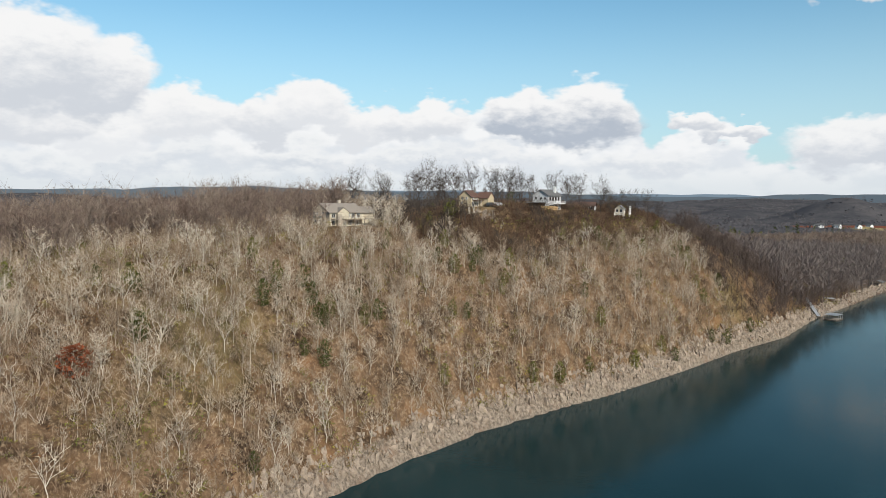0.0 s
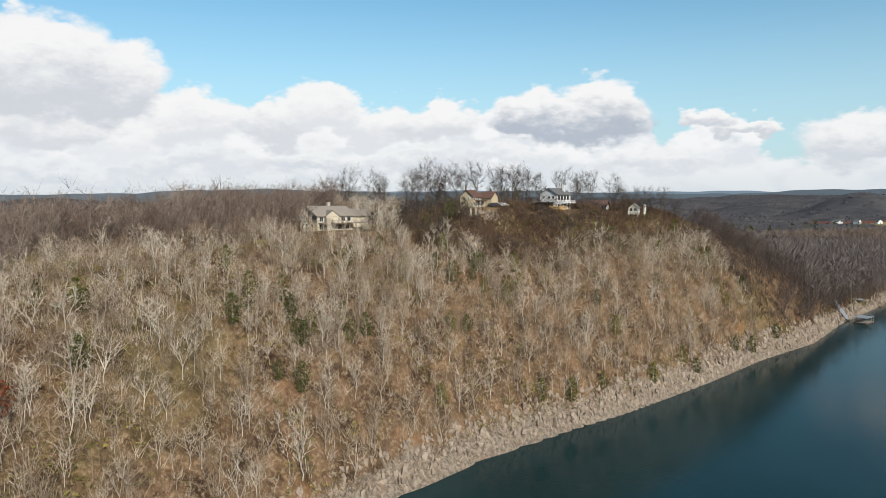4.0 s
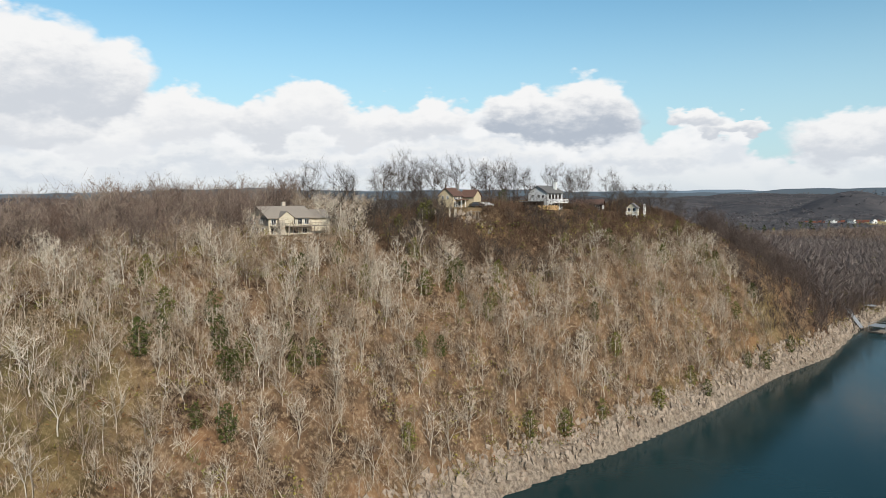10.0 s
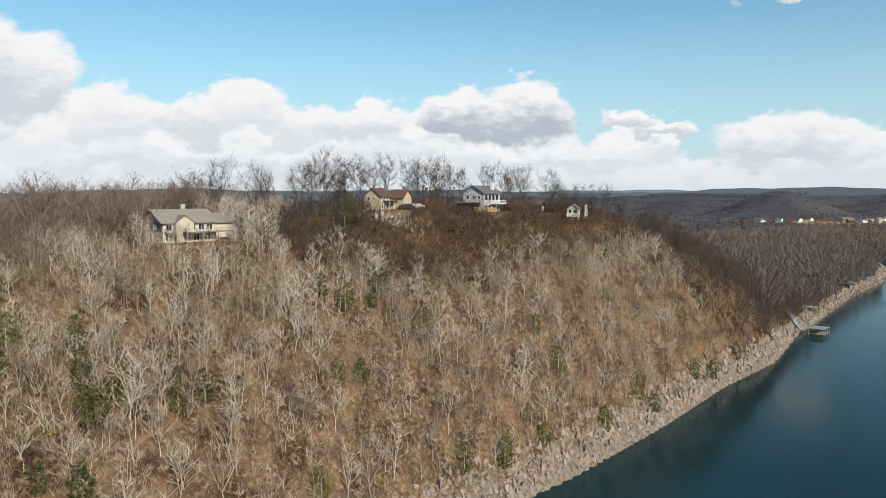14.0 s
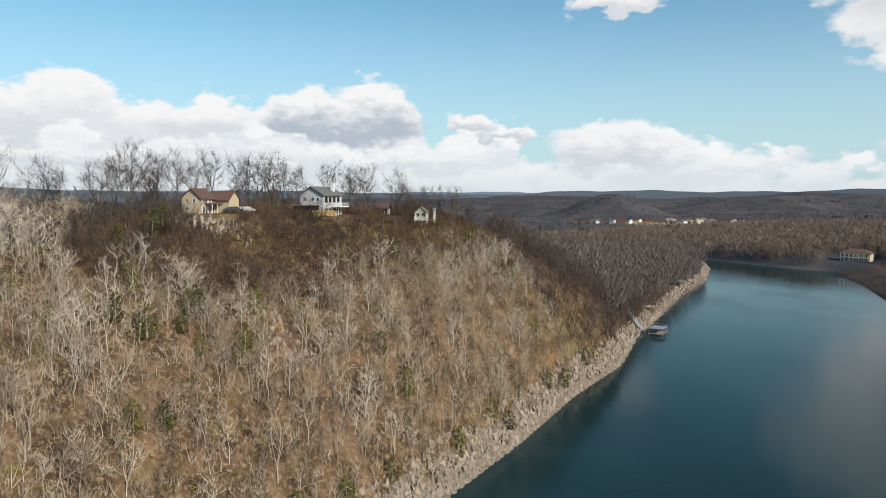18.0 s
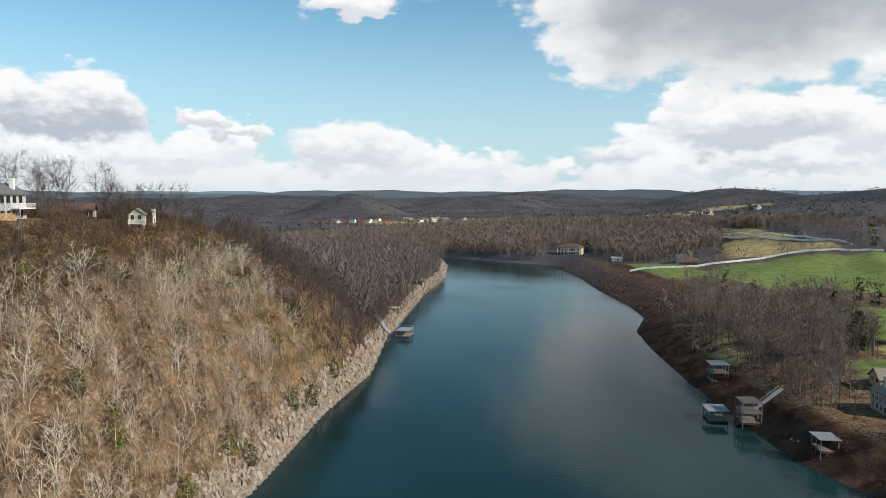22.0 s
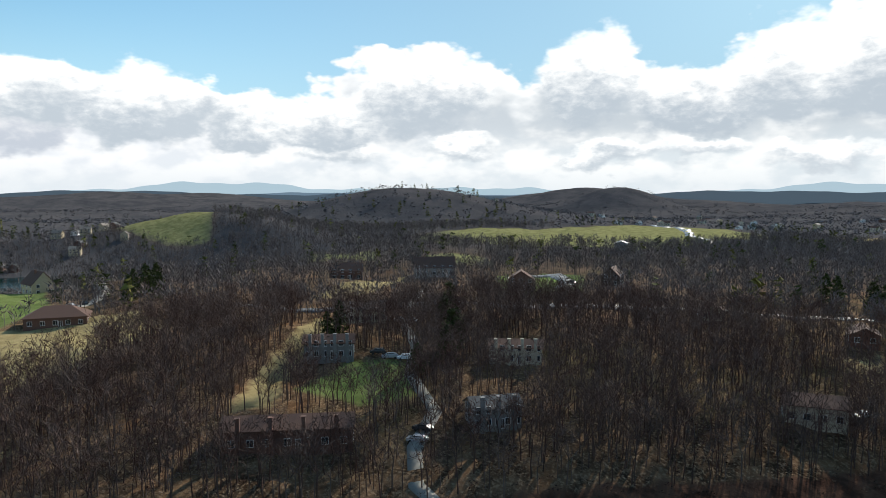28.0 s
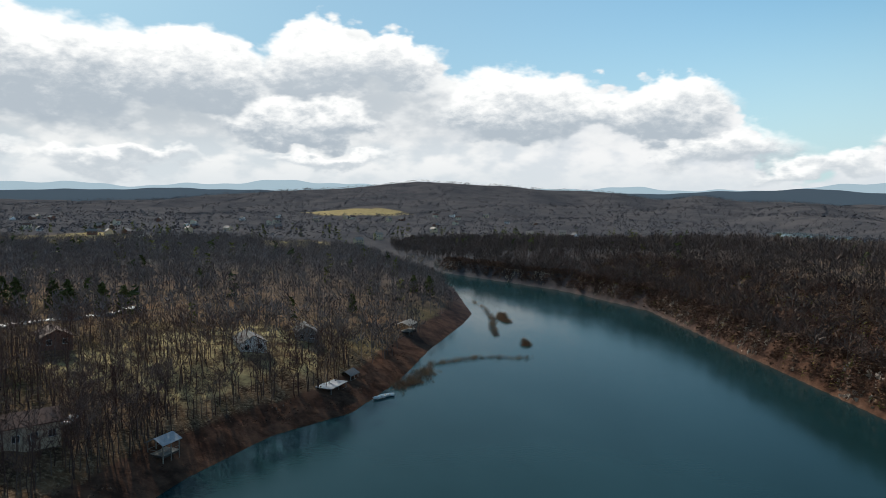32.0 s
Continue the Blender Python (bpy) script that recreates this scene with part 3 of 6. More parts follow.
def bare_tree(seed, tall=12.0, limbs=10, subs=4, twigs=13, spread=0.27, clear=0.35, girth=0.15, width=0.05, leaders=3):
    """A leafless tree: triangles of the forked trunk with its limbs, and of the twigs."""
    rng = np.random.RandomState(seed)

    def jog(k):
        return rng.normal(0, k, 3) * (1, 1, 0.3)

    fork = np.array([0, 0, clear * tall]) + jog(0.022 * tall)
    wood = tapered([np.array([0, 0, -0.6]), fork * 0.5 + jog(0.012 * tall), fork], [girth, girth * 0.85, girth * 0.7], 4)
    fine, lines = [], []
    for k in range(leaders):
        a, out = k * 6.283 / leaders + rng.uniform(-0.6, 0.6), rng.uniform(0.10, 0.36) * (leaders > 1)
        top = fork + np.array([math.cos(a) * out, math.sin(a) * out, 1.0]) * tall * (1 - clear) * rng.uniform(0.7, 1.0)
        mid = (fork + top) / 2 + jog(0.03 * tall) + np.array([math.cos(a), math.sin(a), 0]) * 0.03 * tall
        wood += tapered([fork, mid, top], [girth * 0.55, girth * 0.32, 0.02], 3)
        lines.append((fork, mid, top))
    for k in range(limbs):
        lo, mid, hi = lines[k % leaders]
        f = 0.08 + 0.87 * (k + rng.uniform(0, 1)) / limbs
        base = lo + (mid - lo) * f * 2 if f < 0.5 else mid + (hi - mid) * (f - 0.5) * 2
        a = k * 2.4 + rng.uniform(-0.6, 0.6)
        out = np.array([math.cos(a), math.sin(a), rng.uniform(0.35, 1.25)])
        tip = base + out * tall * spread * (1.1 - 0.65 * f) * rng.uniform(0.6, 1.15)
        wood += tapered([base, tip], [girth * 0.30 * (1.2 - 0.7 * f), 0.02], 3)
        roots = [base + (tip - base) * rng.uniform(0.25, 1.0) for _ in range(2)]
        for _ in range(subs):
            root = base + (tip - base) * rng.uniform(0.15, 0.95)
            end = root + (out * 0.5 + rng.normal(0, 0.55, 3) + (0, 0, 0.3)) * tall * spread * 0.42
            fine.append(sliver(rng, root, end, width * 1.7))
            roots += [root + (end - root) * 0.5, root + (end - root) * 0.9]
        for _ in range(twigs):
            root = roots[rng.randint(len(roots))]
            fine.append(sliver(rng, root, root + (out * 0.35 + rng.normal(0, 0.7, 3) + (0, 0, 0.35)) * tall * rng.uniform(0.05, 0.11), width))
    return np.array(wood), np.array(fine)


def far_tree(seed, tall=11.0, twigs=16, width=0.46):
    """A leafless tree to be seen from far off."""
    rng = np.random.RandomState(seed)
    wood = [t for t in tapered([np.array([0, 0, -0.6]), np.array([rng.normal(0, 0.4), rng.normal(0, 0.4), tall * 0.9])], [0.16, 0.04], 3)]
    fine = []
    for _ in range(twigs):
        h = rng.uniform(0.38, 0.95)
        a, r = rng.uniform(0, 6.283), tall * 0.26 * math.sqrt(max(0.05, 1 - (2 * h - 1.25) ** 2)) * math.sqrt(rng.uniform(0, 1))
        c = np.array([math.cos(a) * r, math.sin(a) * r, h * tall])
        fine.append(sliver(rng, c - np.array([math.cos(a), math.sin(a), 1.2]) * 0.5, c + (np.array([math.cos(a), math.sin(a), 1.3]) + rng.normal(0, 0.5, 3)) * rng.uniform(0.6, 1.2), width * rng.uniform(0.7, 1.5)))
    return np.array(wood), np.array(fine)


def sapling(seed, tall=3.2, stems=13, width=0.045):
    rng = np.random.RandomState(seed)
    return (np.array([sliver(rng, np.array([rng.normal(0, 0.35), rng.normal(0, 0.35), rng.uniform(-0.2, 0.8)]), np.array([rng.normal(0, 1.0), rng.normal(0, 1.0), tall * rng.uniform(0.4, 1.1)]), width * rng.uniform(0.7, 1.6)) for _ in range(stems)]),)


def tuft(seed, tall, wide, count, size, cone=0.0, base=0.0):
    """A crown of many small three-cornered leaf sprays, thinner at its edges."""
    rng = np.random.RandomState(seed)
    tris = []
    for _ in range(count):
        h = rng.uniform(0, 1) ** (1.3 if cone else 0.8)
        limit = (1 - h) ** 0.8 * cone + (1 - cone) * math.sqrt(max(0.05, 1 - (2 * h - 1) ** 2))
        a, r = rng.uniform(0, 6.283), wide * limit * math.sqrt(rng.uniform(0.15, 1.0)) * rng.uniform(0.75, 1.2)
        c = np.array([r * math.cos(a), r * math.sin(a), base + h * tall])
        e = rng.normal(size=(3, 3)) * size
        e[:, 2] *= 0.7
        tris.append(c + e)
    return np.array(tris)


def scatter(name, spots, shapes, mats, label, seed, scale=(0.7, 1.25), tint=None, category="woods"):
    """Many plants joined into one thing that nobody could count. A shape is one array of triangles for each material."""
    rng = np.random.RandomState(seed)
    n = len(spots)
    pick, turn = rng.randint(0, len(shapes), n), rng.uniform(0, 6.283, n)
    size, tints = rng.uniform(*scale, n), (rng.uniform(0, 1, n) if tint is None else tint)
    chunks, hues, slots = [], [], []
    for k, shape in enumerate(shapes):
        sel = np.where(pick == k)[0]
        for slot, tris in enumerate(shape):
            if not len(sel) or not len(tris):
                continue
            c, s, f = np.cos(turn[sel])[:, None], np.sin(turn[sel])[:, None], size[sel][:, None]
            flat = tris.reshape(-1, 3)
            x = (flat[None, :, 0] * c - flat[None, :, 1] * s) * f + spots[sel, 0:1]
            y = (flat[None, :, 0] * s + flat[None, :, 1] * c) * f + spots[sel, 1:2]
            z = flat[None, :, 2] * f + spots[sel, 2:3]
            chunks.append(np.stack([x, y, z], -1).reshape(-1, 3))
            hues.append(np.repeat(tints[sel], len(flat)))
            slots.append(np.full(len(sel) * len(tris), slot, np.int32))
    verts = np.concatenate(chunks)
    me = mesh_of(name, verts, np.arange(len(verts)).reshape(-1, 3), None, np.concatenate(hues))
    for mat in mats:
        me.materials.append(mat)
    me.polygons.foreach_set("material_index", np.concatenate(slots))
    return tagged(new(name, me), label, category, kind="stuff")


# x, y, radius of the yards and buildings
KEEP_CLEAR = [(-33, 228, 11), (-26, 218, 9), (14, 270, 11), (12, 258, 7), (42, 286, 10), (44, 276, 6), (64, 318, 9), (74, 303, 6), (216, 168, 13), (206, 163, 10), (234, 177, 9), (521, 549, 24), (503, 543, 16), (490, 536, 14), (498, 520, 15), (484, 512, 12), (168, 37, 5), (160, 45, 4),
              (230, 226, 6), (202, 200, 6), (186, 148, 6), (317, 88, 11), (400, 84, 12), (258, 3, 10), (218, 34, 8), (190, -8, 9), (165, 20, 8), (185, 68, 9), (177, 54, 9), (250, 8, 7), (210, 38, 6), (183, -2, 7), (275, -80, 8), (330, -30, 10), (320, -70, 12), (127, -43, 8)]


def spots_in(box, count, seed, keep):
    """Random places in a box of the plan for which keep(x, y, west distance, east distance) holds."""
    rng = np.random.RandomState(seed)
    x, y = rng.uniform(box[0], box[2], count), rng.uniform(box[1], box[3], count)
    dw, yw = shore_distance(x, y, WEST_SHORE)
    de, ye = shore_distance(x, y, EAST_SHORE)
    ok = keep(x, y, dw, de) & ~inside(x, y, PARENT_LAKE) & ~inside(x, y, EAST_WATER)
    for cx, cy, cr in KEEP_CLEAR:
        ok &= np.hypot(x - cx, y - cy) > cr
    x, y = x[ok], y[ok]
    open_land = soft_mask(x, y, GREEN_FIELDS + DRY_FIELDS + MEADOWS + CLAY, 6.0) < 0.4
    x, y = x[open_land], y[open_land]
    return np.stack([x, y, height(x, y)], -1)


# ---- woods ----
FULL = [bare_tree(k, 10.5, 11, 4, 13, 0.36, 0.24, 0.13, 0.062) for k in range(7)]
SLIM = [bare_tree(20 + k, 9.5, 8, 3, 11, 0.23, 0.34, 0.085, 0.062, 1) for k in range(5)]
BIG = [bare_tree(30 + k, 15.0, 30, 6, 42, 0.20, 0.28, 0.17, 0.036, 4) for k in range(6)]
THIN = [far_tree(40 + k) for k in range(6)]
FUZZY = [far_tree(140 + k, 12.0, 36, 0.27) for k in range(6)]
SAPLING = [sapling(50 + k, 3.2, 13, 0.055) for k in range(5)]
DEEP = [bare_tree(45 + k, 12.5, 8, 3, 9, 0.26, 0.42, 0.15, 0.085, 2) for k in range(6)]
BRUSH = [(tuft(60 + k, 1.7, 1.4, 15, 0.23),) for k in range(4)]
CLUMP = [(tuft(70 + k, 9.0, 6.8, 9, 2.0),) for k in range(6)]
CEDAR = [(tapered([np.array([0, 0, -0.5]), np.array([0, 0, 4.0])], [0.12, 0.04], 4), tuft(80 + k, 5.4, 1.9, 420, 0.21, 0.4, 0.3)) for k in range(4)]
PINE = [(tapered([np.array([0, 0, -0.5]), np.array([0, 0, 13.0])], [0.25, 0.06], 5), tuft(90 + k, 12.5, 4.4, 620, 0.60, 0.75, 1.0)) for k in range(3)]
FAR_PINE = [(tuft(95 + k, 12.0, 3.2, 40, 1.3, 0.8, 0.5),) for k in range(3)]


def radius(x, y):
    return np.hypot(x - 55, y - 110)


def low_zone(x, y, dw):
    """The upper slope below the houses, where only shrubs grow."""
    return (dw > 30) & (x > -14) & (x < 110) & (y > 222)


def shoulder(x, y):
    """The north-eastern shoulder of the bluff, its woods coloured for cloud shade."""
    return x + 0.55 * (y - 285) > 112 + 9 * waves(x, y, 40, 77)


bluff = spots_in((-190, 20, 260, 420), 21500, 11, lambda x, y, dw, de: (dw < de) & (dw > 3.5) & (dw < 105) & ~low_zone(x, y, dw))
close = (np.abs(bluff[:, 0] - 20) < 45) & (bluff[:, 1] < 235)
singles, others = bluff[close][:150], np.concatenate([bluff[close][150:], bluff[~close]])
dark_toned = shoulder(others[:, 0], others[:, 1])
inland, _ = shore_distance(others[:, 0], others[:, 1], WEST_SHORE)
crown = ~dark_toned & (inland + 10 * waves(others[:, 0], others[:, 1], 26, 80) > 62) & (others[:, 0] < -36)
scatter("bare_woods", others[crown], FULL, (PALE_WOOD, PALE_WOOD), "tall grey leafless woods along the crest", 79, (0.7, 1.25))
dark_toned |= crown
scatter("bare_woods", others[~dark_toned], FULL + FULL[:3] + SLIM, (BARK, TWIGS), "leafless grey-brown woods on the steep bluff", 1, (0.34, 0.86))
scatter("bare_woods", others[dark_toned & ~crown], FULL, (SHADE_WOODS, SHADE_WOODS), "leafless woods toned for cloud shade on the bluff shoulder", 71, (0.55, 1.0))
stems = spots_in((-150, 60, 300, 430), 88000, 19, lambda x, y, dw, de: (dw < de) & (dw > 2) & (dw < 90) & ~low_zone(x, y, dw) & ~shoulder(x, y))
scatter("saplings", stems, SAPLING, (TWIGS,), "thin leafless saplings and briars on the bluff", 21, (0.4, 1.2), category="saplings")
# dark shrubs and trees here also carry cloud shade in their colour
upper = spots_in((-14, 222, 110, 340), 26000, 23, lambda x, y, dw, de: low_zone(x, y, dw) & (dw < 75))
scatter("shrubs", upper, SAPLING, (SHRUBS,), "brown leafless shrubs, darkened for cloud shade, below the houses", 24, (0.5, 1.1), category="shrubs")
dark = spots_in((-42, 218, 60, 300), 1500, 25, lambda x, y, dw, de: (dw > 24) & (dw < 92) & ((x < 6) | (waves(x, y, 24, 78) > 0.1)))
scatter("bare_woods", dark, DEEP, (CREST_BARK, CREST_BARK), "dark leafless trees between the bluff houses", 26, (0.28, 0.6))
brush = spots_in((-150, 60, 300, 430), 62000, 12, lambda x, y, dw, de: (dw < de) & (dw > 1.6) & (dw < 90) & ~low_zone(x, y, dw) & ~shoulder(x, y))
scatter("brush", brush, BRUSH, (LEAVES,), "dry rust and olive undergrowth among the trees", 2, (0.3, 0.9), category="brush")
# dark brush painted in as shade: random gaps, upper slope and shoulder
shade_gaps = spots_in((-150, 60, 300, 430), 30000, 72, lambda x, y, dw, de: (dw < de) & (dw > 3) & (dw < 90) & (low_zone(x, y, dw) | shoulder(x, y) | (waves(x, y, 22, 73) + 0.6 * waves(x, y, 9, 74) > 0.75)))
scatter("brush", shade_gaps, BRUSH, (BANK_BRUSH,), "dark brown undergrowth standing in for shade on the slope", 75, (0.5, 1.2), category="brush")
scrubby = spots_in((-150, 60, 300, 430), 42000, 37, lambda x, y, dw, de: (dw < de) & (dw > 2.5) & (dw < 75) & (waves(x, y, 45, 21) + 0.5 * waves(x, y, 12, 22) > 0.2))
scatter("brush", scrubby, BRUSH, (OLIVE,), "olive and yellow scrub in patches on the slope", 38, (0.4, 1.15), category="brush")
# woods and brush on this cliff are toned dark in place of cloud shade
south = spots_in((-420, -660, 20, 40), 20000, 16, lambda x, y, dw, de: (dw < de) & (dw > 3) & (dw < 200))
scatter("bare_woods", south, THIN, (SHADE_WOODS, SHADE_WOODS), "dark leafless woods above the shaded cliff", 6, (0.6, 1.05))
scrub = spots_in((-160, -330, -60, 60), 24000, 20, lambda x, y, dw, de: (dw < de) & (dw > 0.3) & (dw < 40))
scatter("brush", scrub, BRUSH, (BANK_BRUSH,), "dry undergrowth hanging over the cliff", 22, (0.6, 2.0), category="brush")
edge = spots_in((-160, -520, -40, 60), 5200, 61, lambda x, y, dw, de: (dw < de) & (dw > 0.6) & (dw < 20))
cliff_trees = spots_in((-160, -420, -40, 60), 6000, 63, lambda x, y, dw, de: (dw < de) & (dw > 2) & (dw < 30))
scatter("bare_woods", cliff_trees, FULL[:3] + SLIM[:3], (SHADE_WOODS, FOREST), "small leafless trees on top of the shaded cliff", 64, (0.4, 0.8))
moss = spots_in((-160, -330, -60, 60), 9000, 65, lambda x, y, dw, de: (dw < de) & (dw > 0.5) & (dw < 30) & (waves(x, y, 18, 66) > 0.15))
scatter("brush", moss, BRUSH, (OLIVE,), "olive scrub on the shaded cliff", 67, (0.5, 1.4), category="brush")
drape = spots_in((-130, -460, 20, 50), 90000, 81, lambda x, y, dw, de: (dw < de) & (dw > 0.4) & (dw < 11) & (waves(x, y, 9, 82) > -0.45))
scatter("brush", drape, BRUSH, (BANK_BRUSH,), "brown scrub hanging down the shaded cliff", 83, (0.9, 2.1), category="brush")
scatter("shrubs", edge, SAPLING, (SHRUBS,), "leafless shrubs clinging to the shaded cliff", 62, (0.6, 1.5), category="shrubs")
point = spots_in((150, 330, 430, 720), 4200, 17, lambda x, y, dw, de: (dw < de) & (dw > 4) & (dw < 160))
scatter("bare_woods", point, FUZZY, (HAZE_BARK, HAZE_BARK), "leafless trees on the low wooded point", 7, (0.9, 1.45))
bank = spots_in((60, -260, 300, 135), 12500, 13, lambda x, y, dw, de: (de < dw) & (de > 11) & (radius(x, y) < 235) & (y < 135) & ((soft_mask(x, y, LAWNS) < 0.5) | (waves(x, y, 9, 44) > 0.05)))
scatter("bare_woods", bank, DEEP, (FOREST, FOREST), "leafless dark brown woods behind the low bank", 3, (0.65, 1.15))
grove = spots_in((150, 135, 420, 420), 6500, 27, lambda x, y, dw, de: (de < dw) & (de > 15) & (radius(x, y) < 300) & ~((y < 165) & (x < 200)))
scatter("bare_woods", grove, DEEP, (HAZE_BARK, PALE_WOOD), "leafless grey grove around the mansion", 28, (0.7, 1.1))
shrubs = spots_in((40, -260, 480, 460), 20000, 18, lambda x, y, dw, de: (de < dw) & (de > 2) & (de < 40) & (y < 335))
scatter("brush", shrubs, BRUSH, (BANK_BRUSH,), "dark red-brown brush along the muddy bank", 8, (0.4, 1.2), category="brush")
flats = spots_in((330, 320, 500, 540), 9000, 33, lambda x, y, dw, de: (de < dw) & (de > 1) & (de < 38))
scatter("reeds", flats, BRUSH, (REED,), "orange-brown dead reeds on the shore flats", 34, (0.4, 0.9), category="reeds")


def open_flats(x, y, de):
    return (y > 325) & (y < 545) & (de < 42)


near_mid = spots_in((-300, -700, 900, 150), 44000, 14, lambda x, y, dw, de: (de < dw) & (de > 8) & (radius(x, y) > 232) & (radius(x, y) < 760))
scatter("bare_woods", near_mid, THIN, (HAZE_BARK, HAZE_BARK), "leafless dark woods beyond the apartment rows", 4, (0.55, 0.95))
mid = spots_in((-700, -700, 900, 1000), 42000, 35, lambda x, y, dw, de: (np.minimum(dw, de) > 8) & (radius(x, y) > 232) & (radius(x, y) < 760) & (((de < dw) & (y > 150)) | ((dw < de) & (dw > 105))) & ~open_flats(x, y, de))
# woods behind the bluff get the colour with cloud shade in it
behind = inside(mid[:, 0], mid[:, 1], [(-700, 100), (150, 380), (423, 618), (420, 1000), (-700, 1000)])
scatter("bare_woods", mid[~behind], THIN, (PALE_WOOD, PALE_WOOD), "leafless woods on the further hills", 36, (0.55, 0.95))
scatter("bare_woods", mid[behind], THIN, (SHADE_WOODS, SHADE_WOODS), "dark leafless woods behind the bluff", 76, (0.6, 1.0))
far_bank = spots_in((300, 430, 780, 860), 15000, 39, lambda x, y, dw, de: (de < dw) & (de > 7) & ~open_flats(x, y, de))
scatter("bare_woods", far_bank, THIN, (PALE_WOOD, PALE_WOOD), "leafless woods along the far bank", 40, (0.8, 1.2))
# distant clumps take the grey that has haze in its colour
far = spots_in((-1500, -1500, 1600, 1700), 30000, 15, lambda x, y, dw, de: (np.minimum(dw, de) > 40) & (radius(x, y) > 720) & (radius(x, y) < 1500))
scatter("far_woods", far, CLUMP, (HAZE_WOODS,), "distant winter woods toned grey for haze", 5, (0.4, 0.75))
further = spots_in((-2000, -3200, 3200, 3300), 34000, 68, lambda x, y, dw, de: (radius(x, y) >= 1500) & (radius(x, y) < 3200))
scatter("far_woods", further, CLUMP, (HAZE_WOODS,), "winter woods on the distant hills", 69, (0.5, 1.0))
evergreens = spots_in((-900, -900, 1100, 1100), 2600, 29, lambda x, y, dw, de: (np.minimum(dw, de) > 30) & (radius(x, y) > 260) & (radius(x, y) < 1000))
scatter("evergreens", evergreens, FAR_PINE, (NEEDLES,), "dark evergreens scattered through the far woods", 30, (0.5, 0.9))


# ---- building helpers ----
WHITE = plain("white_paint", (0.74, 0.74, 0.72), 0.55, 0.08)
CREAM = plain("cream_siding", (0.56, 0.50, 0.38), 0.7, 0.12)
TAN = plain("tan_stucco", (0.50, 0.41, 0.27), 0.8, 0.12)
# darkened so that light grey apartment walls look shaded
GREY_SIDING = plain("grey_siding", (0.22, 0.215, 0.205), 0.75, 0.12)
STONE = plain("pale_stone_wall", (0.40, 0.35, 0.28), 0.85, 0.25, 2.0, relief=0.02)
BRICK = plain("red_brown_brick", (0.17, 0.085, 0.06), 0.85, 0.25, 3.0)
ROOF_GREY = plain("grey_shingles", (0.13, 0.125, 0.12), 0.95, 0.2, 3.0, relief=0.02)
ROOF_BROWN = plain("brown_shingles", (0.115, 0.062, 0.045), 0.95, 0.2, 3.0, relief=0.02)
ROOF_TAUPE = plain("taupe_shingles", (0.23, 0.195, 0.16), 0.8, 0.2, 3.0, relief=0.02)
PALE_SIDING = plain("pale_grey_siding", (0.47, 0.475, 0.48), 0.6, 0.12)
ROOF_METAL = plain("pale_metal_roof", (0.27, 0.275, 0.285), 0.6, 0.2, 1.0)
NEW_WOOD = plain("fresh_yellow_timber", (0.58, 0.37, 0.17), 0.7, 0.15, 2.0)
OLD_WOOD = plain("weathered_grey_timber", (0.24, 0.205, 0.17), 0.85, 0.25, 2.0)
DARK_WOOD = plain("dark_stained_timber", (0.075, 0.052, 0.038), 0.8, 0.25, 2.0)
CONCRETE = plain("pale_concrete", (0.27, 0.25, 0.215), 0.92, 0.12, 0.6)
ASPHALT = plain("worn_asphalt", (0.075, 0.075, 0.078), 0.55, 0.2, 0.8)
LIMESTONE = plain("pale_limestone", (0.275, 0.22, 0.17), 0.9, 0.35, 0.9, relief=0.12)
METAL = plain("galvanised_steel", (0.36, 0.37, 0.38), 0.5, 0.15, 2.0, 0.3)
CAR_PAINT = [plain("car_paint_" + n, c, 0.25, 0.04) for n, c in (("silver", (0.45, 0.46, 0.47)), ("white", (0.75, 0.75, 0.75)), ("dark", (0.03, 0.032, 0.036)))]
RUBBER = plain("black_rubber", (0.02, 0.02, 0.02), 0.8, 0.1)


def glass_look(g, b):
    b.inputs["Base Color"].default_value = (0.018, 0.022, 0.027, 1)
    b.inputs["Roughness"].default_value = 0.06
    b.inputs["IOR"].default_value = 1.5


GLASS = material("dark_window_glass", glass_look)


def part(name, bm, mat, parent, label=""):
    me = bpy.data.meshes.new(name)
    bm.to_mesh(me)
    bm.free()
    me.materials.append(mat)
    ob = new(name, me)
    ob.parent = parent
    if label:
        tagged(ob, label)
    return ob


def empty(name, x, y, z, turn, label, category, group=""):
    ob = new(name)
    ob.empty_display_size = 0.5
    ob.matrix_basis = pose(x, y, z, 0, 0, turn)
    return tagged(ob, label, category, group)


def solid(bm, corners, faces):
    vs = [bm.verts.new(c) for c in corners]
    for f in faces:
        bm.faces.new([vs[k] for k in f])


def block(bm, x0, y0, z0, x1, y1, z1):
    solid(bm, [(x0, y0, z0), (x1, y0, z0), (x1, y1, z0), (x0, y1, z0), (x0, y0, z1), (x1, y0, z1), (x1, y1, z1), (x0, y1, z1)],
          [(3, 2, 1, 0), (4, 5, 6, 7), (0, 1, 5, 4), (1, 2, 6, 5), (2, 3, 7, 6), (3, 0, 4, 7)])


def boxes(*rows):
    bm = bmesh.new()
    for row in rows:
        block(bm, *row)
    return bm


